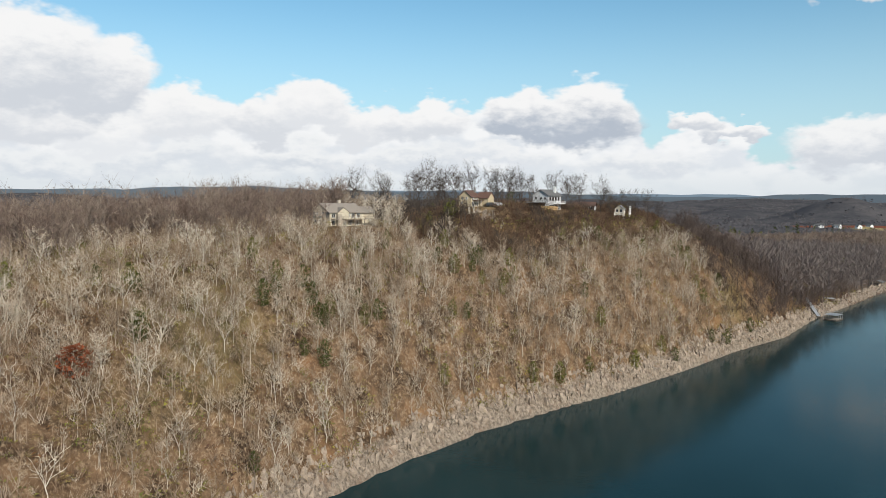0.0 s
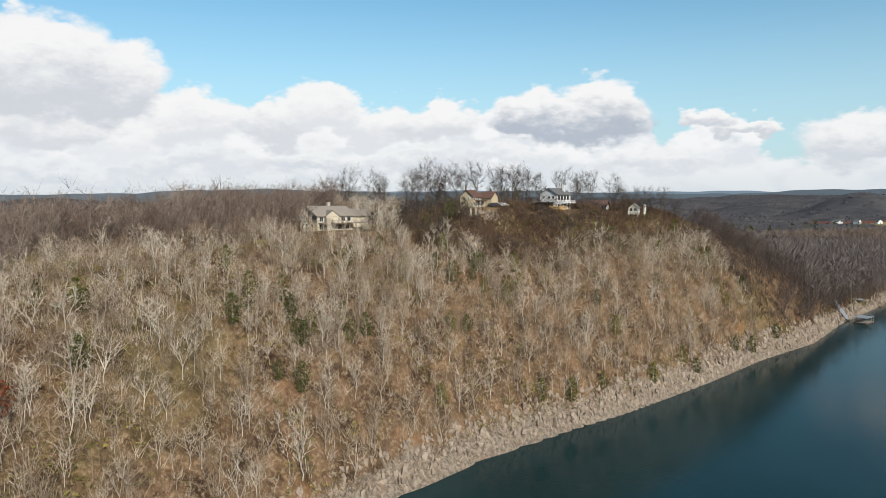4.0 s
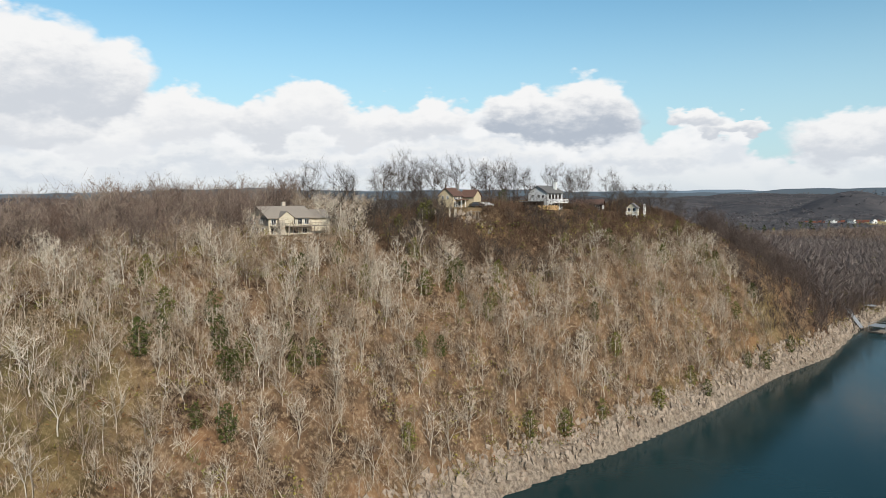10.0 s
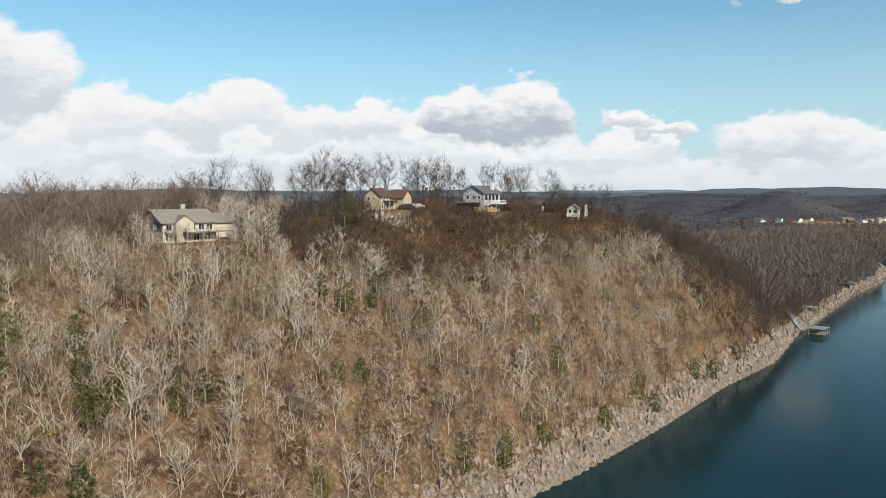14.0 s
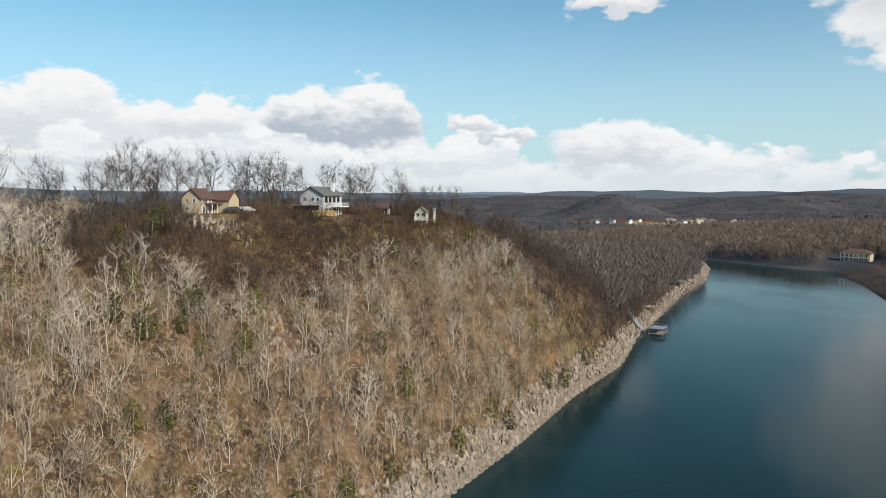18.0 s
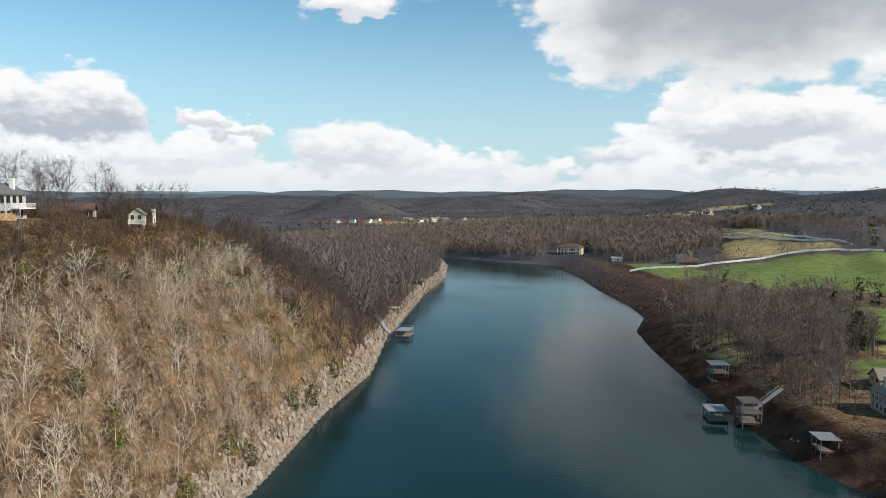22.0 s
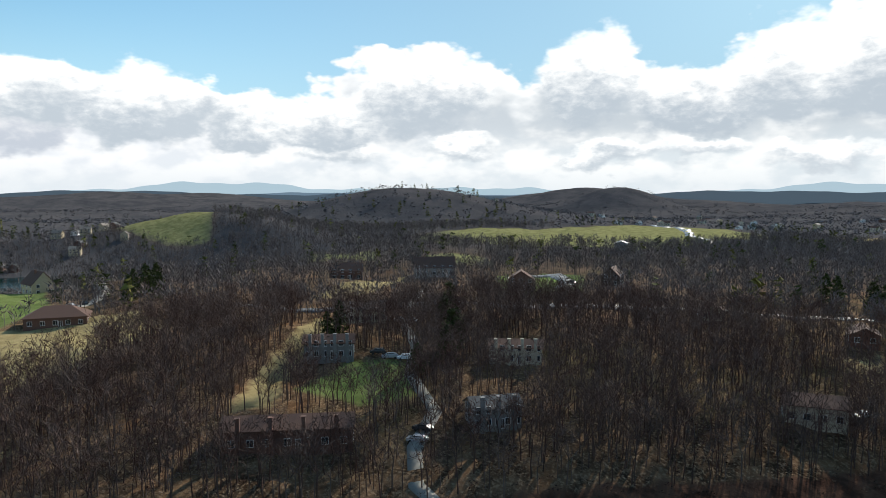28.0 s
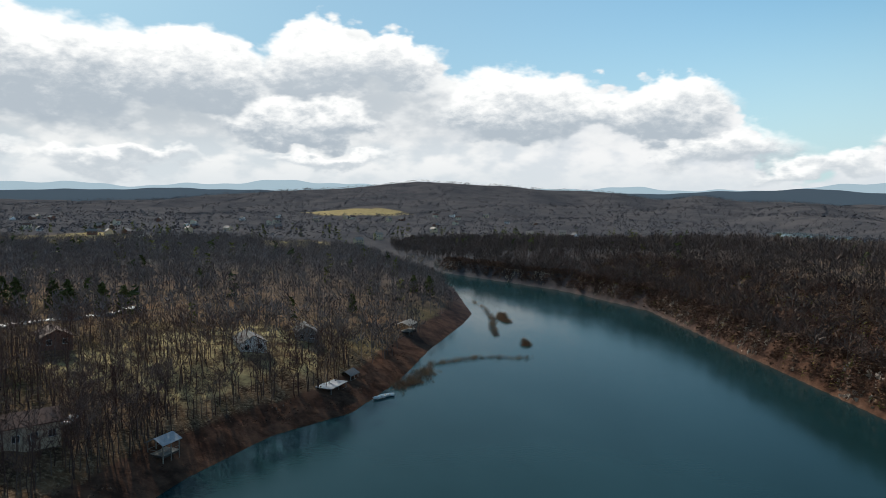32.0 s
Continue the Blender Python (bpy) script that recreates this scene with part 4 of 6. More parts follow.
def gable_walls(w, d, h, rise, along="x", base=-3.0):
    """Walls of a w by d house with its gables; the ridge runs along x or y."""
    bm = bmesh.new()
    a, b = w / 2, d / 2
    if along == "x":
        top = [(-a, 0, h + rise), (a, 0, h + rise)]
        solid(bm, [(-a, -b, base), (a, -b, base), (a, b, base), (-a, b, base), (-a, -b, h), (a, -b, h), (a, b, h), (-a, b, h), *top],
              [(3, 2, 1, 0), (0, 1, 5, 4), (2, 3, 7, 6), (1, 2, 6, 9, 5), (3, 0, 4, 8, 7), (4, 5, 9, 8), (6, 7, 8, 9)])
    else:
        top = [(0, -b, h + rise), (0, b, h + rise)]
        solid(bm, [(-a, -b, base), (a, -b, base), (a, b, base), (-a, b, base), (-a, -b, h), (a, -b, h), (a, b, h), (-a, b, h), *top],
              [(3, 2, 1, 0), (1, 2, 6, 5), (3, 0, 4, 7), (0, 1, 5, 8, 4), (2, 3, 7, 9, 6), (5, 6, 9, 8), (7, 4, 8, 9)])
    return bm


def gable_roof(w, d, h, rise, along="x", over=0.5, thick=0.18):
    """Two sloping slabs that meet at the ridge and overhang the walls."""
    bm = bmesh.new()
    if along == "y":
        w, d = d, w
    a, b = w / 2 + over, d / 2
    drop = rise * over / b
    for s in (-1, 1):
        lo, hi = (s * (b + over), h - drop + 0.02), (0, h + rise + 0.02)
        pts = [(x, y, z + k) for k in (0, thick) for x, (y, z) in ((-a, lo), (a, lo), (a, hi), (-a, hi))]
        if along == "y":
            pts = [(-y, x, z) for x, y, z in pts]
        solid(bm, pts, [(3, 2, 1, 0), (4, 5, 6, 7), (0, 1, 5, 4), (1, 2, 6, 5), (2, 3, 7, 6), (3, 0, 4, 7)])
    bmesh.ops.recalc_face_normals(bm, faces=bm.faces)
    return bm


def hip_roof(w, d, h, rise, over=0.6):
    bm = bmesh.new()
    a, b = w / 2 + over, d / 2 + over
    r = max(a - b, 0.1)
    solid(bm, [(-a, -b, h), (a, -b, h), (a, b, h), (-a, b, h), (-a, -b, h + 0.2), (a, -b, h + 0.2), (a, b, h + 0.2), (-a, b, h + 0.2), (-r, 0, h + rise), (r, 0, h + rise)],
          [(3, 2, 1, 0), (0, 1, 5, 4), (1, 2, 6, 5), (2, 3, 7, 6), (3, 0, 4, 7), (4, 5, 9, 8), (6, 7, 8, 9), (5, 6, 9), (7, 4, 8)])
    return bm


def opening(root, side, u, z, wide, tall, w, d, frame_mat, name="window", arched=False):
    """A framed window or door on one wall of a w by d house: side is S, E, N or W, u its middle along that wall."""
    t = 0.09
    bm = boxes((-wide / 2 - t, -0.10, z - t, -wide / 2, 0.02, z + tall + t), (wide / 2, -0.10, z - t, wide / 2 + t, 0.02, z + tall + t),
               (-wide / 2, -0.10, z + tall, wide / 2, 0.02, z + tall + t), (-wide / 2, -0.13, z - t, wide / 2, 0.02, z), (-0.03, -0.08, z, 0.03, 0.02, z + tall))
    ob = part(name, bm, frame_mat, root)
    turn = {"S": 0, "E": 90, "N": 180, "W": 270}[side]
    spot = {"S": (u, -d / 2), "E": (w / 2, u), "N": (-u, d / 2), "W": (-w / 2, -u)}[side]
    ob.matrix_basis = pose(spot[0], spot[1], 0, 0, 0, turn)
    pane = part("pane" if name == "window" else "leaf", boxes((-wide / 2, -0.045, z, wide / 2, -0.015, z + tall)), GLASS if name == "window" else DARK_WOOD, ob)
    return ob


def chimney(root, x, y, z0, z1, mat, size=0.9):
    s = size / 2
    part("chimney", boxes((x - s, y - s, z0, x + s, y + s, z1), (x - s - 0.1, y - s - 0.1, z1, x + s + 0.1, y + s + 0.1, z1 + 0.15)), mat, root)


def deck(root, x0, y0, x1, y1, z, mat, foot=-3.0, rail=1.0):
    """A raised timber deck: boards, posts, rail."""
    part("deck_floor", boxes((x0, y0, z - 0.2, x1, y1, z)), mat, root)
    nx = max(2, int((x1 - x0) / 3) + 1)
    for k in range(nx):
        px = x0 + 0.1 + (x1 - x0 - 0.2) * k / (nx - 1)
        part("post", boxes((px - 0.09, y0 + 0.02, foot, px + 0.09, y0 + 0.2, z - 0.2)), mat, root)
    bm = boxes((x0, y0, z + rail - 0.08, x1, y0 + 0.08, z + rail), (x0, y0, z + 0.1, x0 + 0.08, y1, z + 0.16), (x0, y0, z + rail - 0.08, x0 + 0.08, y1, z + rail), (x1 - 0.08, y0, z + rail - 0.08, x1, y1, z + rail))
    steps = int((x1 - x0) / 0.45)
    for k in range(steps + 1):
        px = x0 + (x1 - x0 - 0.06) * k / max(steps, 1)
        block(bm, px, y0 + 0.01, z, px + 0.05, y0 + 0.06, z + rail - 0.08)
    for k in range(int((y1 - y0) / 0.45) + 1):
        py = y0 + (y1 - y0 - 0.06) * k / max(int((y1 - y0) / 0.45), 1)
        block(bm, x0 + 0.01, py, z, x0 + 0.06, py + 0.05, z + rail - 0.08)
        block(bm, x1 - 0.06, py, z, x1 - 0.01, py + 0.05, z + rail - 0.08)
    part("railing", bm, mat, root)


def at_ground(x, y):
    return ground_at(x, y)


# ---- the houses on the bluff ----
def grey_house():
    a = radians(40)
    cx, cy = -35.5, 222.0                       # its corner nearest to the lake
    w, d = 12.5, 11.0
    mx, my = cx + math.cos(a) * w / 2 - math.sin(a) * d / 2, cy + math.sin(a) * w / 2 + math.cos(a) * d / 2
    r = empty("house", mx, my, 50.2, 40, "cream and grey two-storey house with taupe roof on the bluff", "house", "houses on the bluff")
    part("wall", gable_walls(w, d, 5.6, 3.2, "x"), CREAM, r)
    part("siding", boxes((-w / 2 - 0.06, -d / 2 + 0.3, 3.0, -w / 2 + 0.02, d / 2 - 0.3, 5.5)), GREY_SIDING, r, "dark grey upper siding")
    part("roof", gable_roof(w, d, 5.6, 3.2, "x", 0.7), ROOF_TAUPE, r)
    cross = part("gable", gable_walls(4.2, 4.0, 5.4, 1.9, "y", 2.4), CREAM, r)
    cross.location = (-1.5, -d / 2 + 1.3, 0)
    cr = part("gable_roof", gable_roof(4.2, 5.0, 5.4, 1.9, "y", 0.35), ROOF_TAUPE, r)
    cr.location = (-1.5, -d / 2 + 1.9, 0)
    part("stair_tower", boxes((-3.9, -d / 2 - 1.3, -3, -2.4, -d / 2, 4.8)), STONE, r)
    wing = part("wing", gable_walls(7.0, 8.0, 5.2, 2.4, "x"), CREAM, r)
    wing.location = (w / 2 + 3.4, 1.2, 0)
    wr = part("wing_roof", gable_roof(7.0, 8.0, 5.2, 2.4, "x", 0.6), ROOF_TAUPE, r)
    wr.location = (w / 2 + 3.4, 1.2, 0)
    chimney(r, 1.5, 1.5, 6.5, 10.2, STONE)
    for u in (-4.9, 0.6, 2.6, 4.6):
        opening(r, "S", u, 3.3, 1.2, 1.6, w, d, WHITE)
    for u in (-5.0, 1.4, 4.0):
        opening(r, "S", u, 0.4, 1.3, 1.7, w, d, WHITE)
    for u in (-3.2, -0.6, 2.2):
        opening(r, "W", u, 0.3, 1.5, 2.0, w, d, WHITE)
    for u in (-2.5, 1.5):
        opening(r, "W", u, 3.5, 1.2, 1.3, w, d, WHITE)
    deck(r, -w / 2 + 0.3, -d / 2 - 2.6, -4.2, -d / 2, 2.8, OLD_WOOD)
    deck(r, -2.0, -d / 2 - 2.8, w / 2 + 6.6, -d / 2, 2.8, OLD_WOOD)
    r.scale = (0.97, 0.97, 0.79)


def tan_house():
    a = radians(-35)
    w, d = 8.0, 8.2                              # gable front, then the long side with the porch
    cx, cy = 12.3, 264.0
    mx, my = cx - math.cos(a) * w / 2 - math.sin(a) * d / 2, cy - math.sin(a) * w / 2 + math.cos(a) * d / 2
    r = empty("house", mx - 1.4, my, 56.2, -35, "tan stucco house with red-brown roof and covered porch", "house", "houses on the bluff")
    part("wall", gable_walls(w, d, 4.3, 2.6, "y"), TAN, r)
    part("roof", gable_roof(w, d, 4.3, 2.6, "y", 0.6), ROOF_BROWN, r)
    wing = part("wing", gable_walls(7.0, 6.0, 4.0, 2.2, "x"), TAN, r)
    wing.location = (w / 2 + 2.4, d / 2 + 2.2, 0)
    wr = part("wing_roof", gable_roof(7.0, 6.0, 4.0, 2.2, "x", 0.6), ROOF_BROWN, r)
    wr.location = (w / 2 + 2.4, d / 2 + 2.2, 0)
    part("porch_roof", boxes((w / 2, -2.6, 2.7, w / 2 + 3.4, d / 2, 2.9)), ROOF_BROWN, r)
    for y in (-2.4, 0.6, 3.6):
        part("porch_post", boxes((w / 2 + 3.1, y - 0.1, -2, w / 2 + 3.3, y + 0.1, 2.7)), WHITE, r)
    part("porch_floor", boxes((w / 2, -2.6, -0.4, w / 2 + 3.4, d / 2, -0.1)), OLD_WOOD, r)
    chimney(r, 1.2, 3.5, 6.0, 8.2, GREY_SIDING)
    for u, z in ((-2.0, 0.9), (1.0, 3.0), (-1.6, 3.0)):
        opening(r, "S", u, z, 1.0, 1.1, w, d, WHITE)
    for u in (-2.9, -1.5, 0.4, 2.2):
        for z in (0.2, 2.95):
            opening(r, "E", u, z, 1.1, 1.9 if z < 1 else 0.9, w, d, WHITE)
    r.scale = (0.70, 0.70, 0.86)
    # terrace posts and lattice below the house
    for k in range(2):
        x = 9.5 + k * 1.6
        t = empty("stone_pillar", x, 255.5 - k, at_ground(x, 255.5 - k), 0, "pale stone gate pillar at the terrace edge", "pillar", "terrace pillars")
        part("shaft", boxes((-0.35, -0.35, -1, 0.35, 0.35, 2.6)), STONE, t)
        part("cap", boxes((-0.45, -0.45, 2.6, 0.45, 0.45, 2.8)), STONE, t)
    lat = empty("lattice_screen", 16.5, 253.5, at_ground(16.5, 253.5), -20, "brown timber lattice screen on the terrace", "screen")
    for k in range(11):
        part("slat", boxes((-2.6 + k * 0.5, -0.06, -1.0, -2.45 + k * 0.5, 0.06, 2.8)), OLD_WOOD if k % 3 == 0 else DARK_WOOD, lat)
    part("rail", boxes((-2.7, -0.08, 2.7, 2.7, 0.08, 2.9), (-2.7, -0.08, 0.3, 2.7, 0.08, 0.45)), OLD_WOOD, lat)
    lat.scale = (0.7, 0.7, 0.75)


def white_house():
    a = radians(-35)
    w, d = 7.0, 11.5
    cx, cy = 41.8, 281.6
    mx, my = cx - math.cos(a) * w / 2 - math.sin(a) * d / 2, cy - math.sin(a) * w / 2 + math.cos(a) * d / 2
    r = empty("house", mx, my, 54.8, -35, "white two-storey house with grey roof above a timber wall", "house", "houses on the bluff")
    part("wall", gable_walls(w, d, 6.0, 2.1, "y"), PALE_SIDING, r)
    part("roof", gable_roof(w, d, 6.0, 2.1, "y", 0.6), ROOF_GREY, r)
    wing = part("wing", gable_walls(5.0, 8.0, 5.6, 1.5, "y"), PALE_SIDING, r)
    wing.location = (-w / 2 + 0.6, 3.0, 0)
    wr = part("wing_roof", gable_roof(5.0, 8.0, 5.6, 1.5, "y", 0.5), ROOF_GREY, r)
    wr.location = (-w / 2 + 0.6, 3.0, 0)
    chimney(r, 2.0, 3.0, 6.5, 9.3, WHITE)
    for u in (-1.9, 0.4, 2.0):
        opening(r, "S", u, 4.2, 0.8, 1.0, w, d, WHITE)
    part("porch_roof", boxes((-w / 2 - 2.0, -d / 2 - 2.8, 2.9, w / 2 - 1.0, -d / 2, 3.15)), ROOF_GREY, r)
    # dark sheet before the wall, added as the shade of the porch
    part("porch_wall", boxes((-w / 2 - 1.8, -d / 2 - 0.4, 0, w / 2 - 1.2, -d / 2 - 0.2, 2.9)), DARK_WOOD, r, "dark sheet for the shade under the porch roof")
    for u in (-4.0, -1.6, 0.9, 3.4):
        for z in (0.7, 3.9):
            opening(r, "E", u, z, 1.2, 1.4, w, d, DARK_WOOD)
    deck(r, w / 2 - 0.2, -1.0, w / 2 + 2.2, d / 2, 2.7, WHITE)
    f = empty("timber_wall", 41.0, 274.6, 54.4, -16, "fresh yellow timber wall enclosing a terrace", "wall")
    for k in range(14):
        part("board", boxes((-3.0 + k * 0.43, -0.06, -2.5, -2.6 + k * 0.43, 0.06, 2.1)), NEW_WOOD, f)
    for k in range(6):
        part("board", boxes((2.97, 0.1 + k * 0.43, -2.5, 3.09, 0.5 + k * 0.43, 2.1)), NEW_WOOD, f)
    part("cap_rail", boxes((-3.1, -0.12, 2.1, 3.15, 0.12, 2.2)), NEW_WOOD, f)


def plain_house(name, x, y, z, turn, w, d, h, rise, wall, roof, label, along="x", group="", windows=(3, 2), chimneys=0, hip=False, door=True):
    r = empty(name, x, y, z, turn, label, "house", group)
    if hip:
        part("wall", boxes((-w / 2, -d / 2, -2.5, w / 2, d / 2, h)), wall, r)
        part("roof", hip_roof(w, d, h, rise), roof, r)
    else:
        part("wall", gable_walls(w, d, h, rise, along, -2.5), wall, r)
        part("roof", gable_roof(w, d, h, rise, along), roof, r)
    storeys = 2 if h > 4.2 else 1
    for s in range(storeys):
        for side, n, span in (("S", windows[0], w), ("N", windows[0], w), ("W", windows[1], d), ("E", windows[1], d)):
            for k in range(n):
                u = (k + 0.5) / n * span - span / 2
                opening(r, side, u, 0.9 + 2.7 * s, min(1.3, span / n * 0.5), 1.4, w, d, WHITE)
    if door:
        opening(r, "S", w * 0.08, 0.05, 1.0, 2.05, w, d, WHITE, "door")
    for k in range(chimneys):
        chimney(r, (k + 0.5) / chimneys * w - w / 2, -d / 2 - 0.3 if chimneys > 1 else d * 0.1, -1.0 if chimneys > 1 else h, h + rise + 0.8, wall if chimneys > 1 else BRICK, 0.8)
    return r


grey_house()
tan_house()
white_house()
plain_house("house", 63.5, 318, 53.7, -20, 9.5, 7.0, 2.6, 1.7, DARK_WOOD, ROOF_BROWN, "low dark brown bungalow among bare trees", group="houses on the bluff")
tower = plain_house("house", 76.5, 306, 50.4, -25, 4.6, 5.0, 5.2, 1.5, CREAM, ROOF_GREY, "small pale two-storey house with white balcony on the bluff", "y", "houses on the bluff", (2, 2))
deck(tower, -2.3, -4.2, 2.6, -2.5, 2.7, WHITE)
tower.scale = (0.8, 0.8, 0.95)
post = empty("chimney_stack", 80.5, 305, at_ground(80.5, 305), 0, "slim pale chimney stack beside a dark roof", "chimney")
part("shaft", boxes((-0.4, -0.4, -1, 0.4, 0.4, 5.2)), WHITE, post)
part("cap", boxes((-0.5, -0.5, 5.2, 0.5, 0.5, 5.4)), WHITE, post)


# ---- the mansion and what stands behind it ----
def mansion():
    r = empty("mansion", 217.0, 168.0, 7.9, -42, "pale stone mansion with grey roofs and arched terrace", "house")
    w, d = 15.0, 10.0
    part("wall", boxes((-w / 2, -d / 2, -3, w / 2, d / 2, 6.2)), STONE, r)
    part("roof", hip_roof(w, d, 6.2, 4.0), ROOF_TAUPE, r)
    bay = part("bay", gable_walls(4.6, 3.0, 6.6, 3.0, "y"), STONE, r)
    bay.location = (-4.0, -d / 2 - 1.2, 0)
    br = part("bay_roof", gable_roof(4.6, 5.0, 6.6, 3.0, "y", 0.4), ROOF_TAUPE, r)
    br.location = (-4.0, -d / 2 - 0.4, 0)
    turret = bmesh.new()
    bmesh.ops.create_cone(turret, cap_ends=True, segments=12, radius1=1.7, radius2=1.7, depth=10, matrix=Matrix.Translation((0, 0, 2.0)))
    tp = part("turret", turret, STONE, r)
    tp.location = (1.6, -d / 2 - 0.6, 0)
    cone = bmesh.new()
    bmesh.ops.create_cone(cone, cap_ends=True, segments=12, radius1=2.0, radius2=0.05, depth=3.0, matrix=Matrix.Translation((0, 0, 8.5)))
    tr = part("turret_roof", cone, ROOF_TAUPE, r)
    tr.location = (1.6, -d / 2 - 0.6, 0)
    wing = part("wing", gable_walls(9.0, 8.0, 4.6, 2.6, "x"), STONE, r)
    wing.location = (w / 2 + 4.2, 1.0, 0)
    wr = part("wing_roof", gable_roof(9.0, 8.0, 4.6, 2.6, "x", 0.5), ROOF_TAUPE, r)
    wr.location = (w / 2 + 4.2, 1.0, 0)
    chimney(r, -5.0, 1.0, 8.0, 11.5, STONE, 1.2)
    chimney(r, 4.5, 1.5, 8.0, 11.0, STONE, 1.2)
    for u in (-5.3, -3.9, -2.6):
        for z in (0.4, 3.4):
            opening(r, "S", u, z, 0.9, 2.3, w, d + 5.4, WHITE)
    for u in (4.0, 6.0):
        for z in (0.6, 3.5):
            opening(r, "S", u, z, 1.1, 1.7, w, d, WHITE)
    for u in (-3.4, -1.0, 1.4, 3.6):
        for z in (0.6, 3.5):
            opening(r, "W", u, z, 1.1, 1.8, w, d, WHITE)
    for u in (9.0, 11.5, 14.2):
        opening(r, "S", u, 0.6, 1.5, 2.0, w, 6.0, WHITE)
    # arched terrace in front
    bm = boxes((-8.0, -d / 2 - 6.2, -0.9, 8.0, -d / 2, -0.5), (-8.0, -d / 2 - 6.2, -3.6, 8.0, -d / 2 - 5.4, -2.9))
    for k in range(6):
        block(bm, -8.0 + k * 3.04, -d / 2 - 6.2, -3.6, -7.2 + k * 3.04, -d / 2 - 5.4, -0.9)
    part("terrace", bm, STONE, r)
    part("balustrade", boxes((-8.0, -d / 2 - 6.2, 0.3, 8.0, -d / 2 - 6.0, 0.45), *[(-8.0 + k * 0.62, -d / 2 - 6.18, -0.5, -7.85 + k * 0.62, -d / 2 - 6.02, 0.3) for k in range(26)]), STONE, r)

    r.scale = (0.78, 0.78, 0.74)


mansion()
plain_house("house", 236, 178, at_ground(236, 178), -42, 8.0, 5.5, 2.4, 2.2, NEW_WOOD, ROOF_TAUPE, "timber guest house with steep taupe roof", windows=(3, 2))
plain_house("barn", 317, 88, at_ground(317, 88), 255, 19, 11, 3.2, 3.6, BRICK, ROOF_BROWN, "dark brick ranch house with broad hipped roof in a field", hip=True, windows=(5, 2))
plain_house("house", 428, 84, at_ground(428, 84), 15, 13, 10, 5.2, 5.5, TAN, ROOF_BROWN, "large tan house with steep brown gables by the water", chimneys=1)
plain_house("house", 452, 50, at_ground(452, 50), 10, 9, 8, 4.6, 3.2, CREAM, ROOF_GREY, "cream house beside a row of dark evergreens")

# ---- the apartment rows among the trees ----
plain_house("apartment_row", 258, 3, at_ground(258, 3), 241, 17, 8, 4.8, 1.8, CREAM, ROOF_GREY, "long cream two-storey apartment row with grey roof", group="apartment rows", windows=(8, 2))
plain_house("apartment_row", 218, 34, at_ground(218, 34), 241, 13, 7, 4.4, 1.6, GREY_SIDING, ROOF_BROWN, "grey town house row with four pale chimneys", group="apartment rows", windows=(6, 2), chimneys=4)
plain_house("apartment_row", 190, -8, at_ground(190, -8), 229, 14, 7, 4.4, 1.6, CREAM, ROOF_BROWN, "cream town house row with four chimneys", group="apartment rows", windows=(6, 2), chimneys=4)
plain_house("apartment_row", 165, 20, at_ground(165, 20), 250, 11, 7, 4.6, 1.8, GREY_SIDING, ROOF_GREY, "pale grey town house row behind bare trunks", group="apartment rows", windows=(5, 2), chimneys=3)
plain_house("apartment_row", 181, 61, at_ground(181, 61), 242, 26, 8, 4.2, 1.8, BRICK, ROOF_BROWN, "dark brown town house row with white chimney caps", group="apartment rows", windows=(7, 2), chimneys=4)
plain_house("house", 275, -84, at_ground(275, -84), 229, 11, 9, 4.6, 3.6, BRICK, ROOF_BROWN, "dark brick house with steep gable and concrete drive", "y", windows=(3, 3))
plain_house("house", 345, -36, at_ground(345, -36), 243, 15, 9, 4.3, 3.4, BRICK, ROOF_BROWN, "brick house with twin gables on a rise", windows=(4, 2))
plain_house("house", 321, -70, at_ground(321, -70), 236, 19, 10, 4.4, 4.4, GREY_SIDING, ROOF_BROWN, "wide grey house with pale gables", windows=(5, 2))
plain_house("house", 261, -126, at_ground(261, -126), -60, 10, 8, 4.4, 3.8, DARK_WOOD, ROOF_BROWN, "dark timber house half hidden by trees")
plain_house("house", 127, -43, at_ground(127, -43), 212, 13, 8, 4.0, 1.8, CREAM, ROOF_BROWN, "cream house with brown roof under bare trees", windows=(4, 2))
plain_house("house", 76, -138, at_ground(76, -138), -80, 9, 7, 3.0, 2.2, GREY_SIDING, ROOF_GREY, "grey lakeside cottage with a pale roof", group="lakeside cottages")
plain_house("house", 92, -118, at_ground(92, -118), -70, 11, 8, 3.0, 2.0, WHITE, ROOF_GREY, "white lakeside cottage under tall trees", group="lakeside cottages")
plain_house("house", 145, -105, at_ground(145, -105), -60, 11, 8, 3.0, 2.0, BRICK, ROOF_BROWN, "low brick cottage in the woods", group="lakeside cottages")
plain_house("house", 190, -95, at_ground(190, -95), -50, 12, 8, 3.0, 2.0, CREAM, ROOF_BROWN, "cream cottage with brown roof in the woods", group="lakeside cottages")


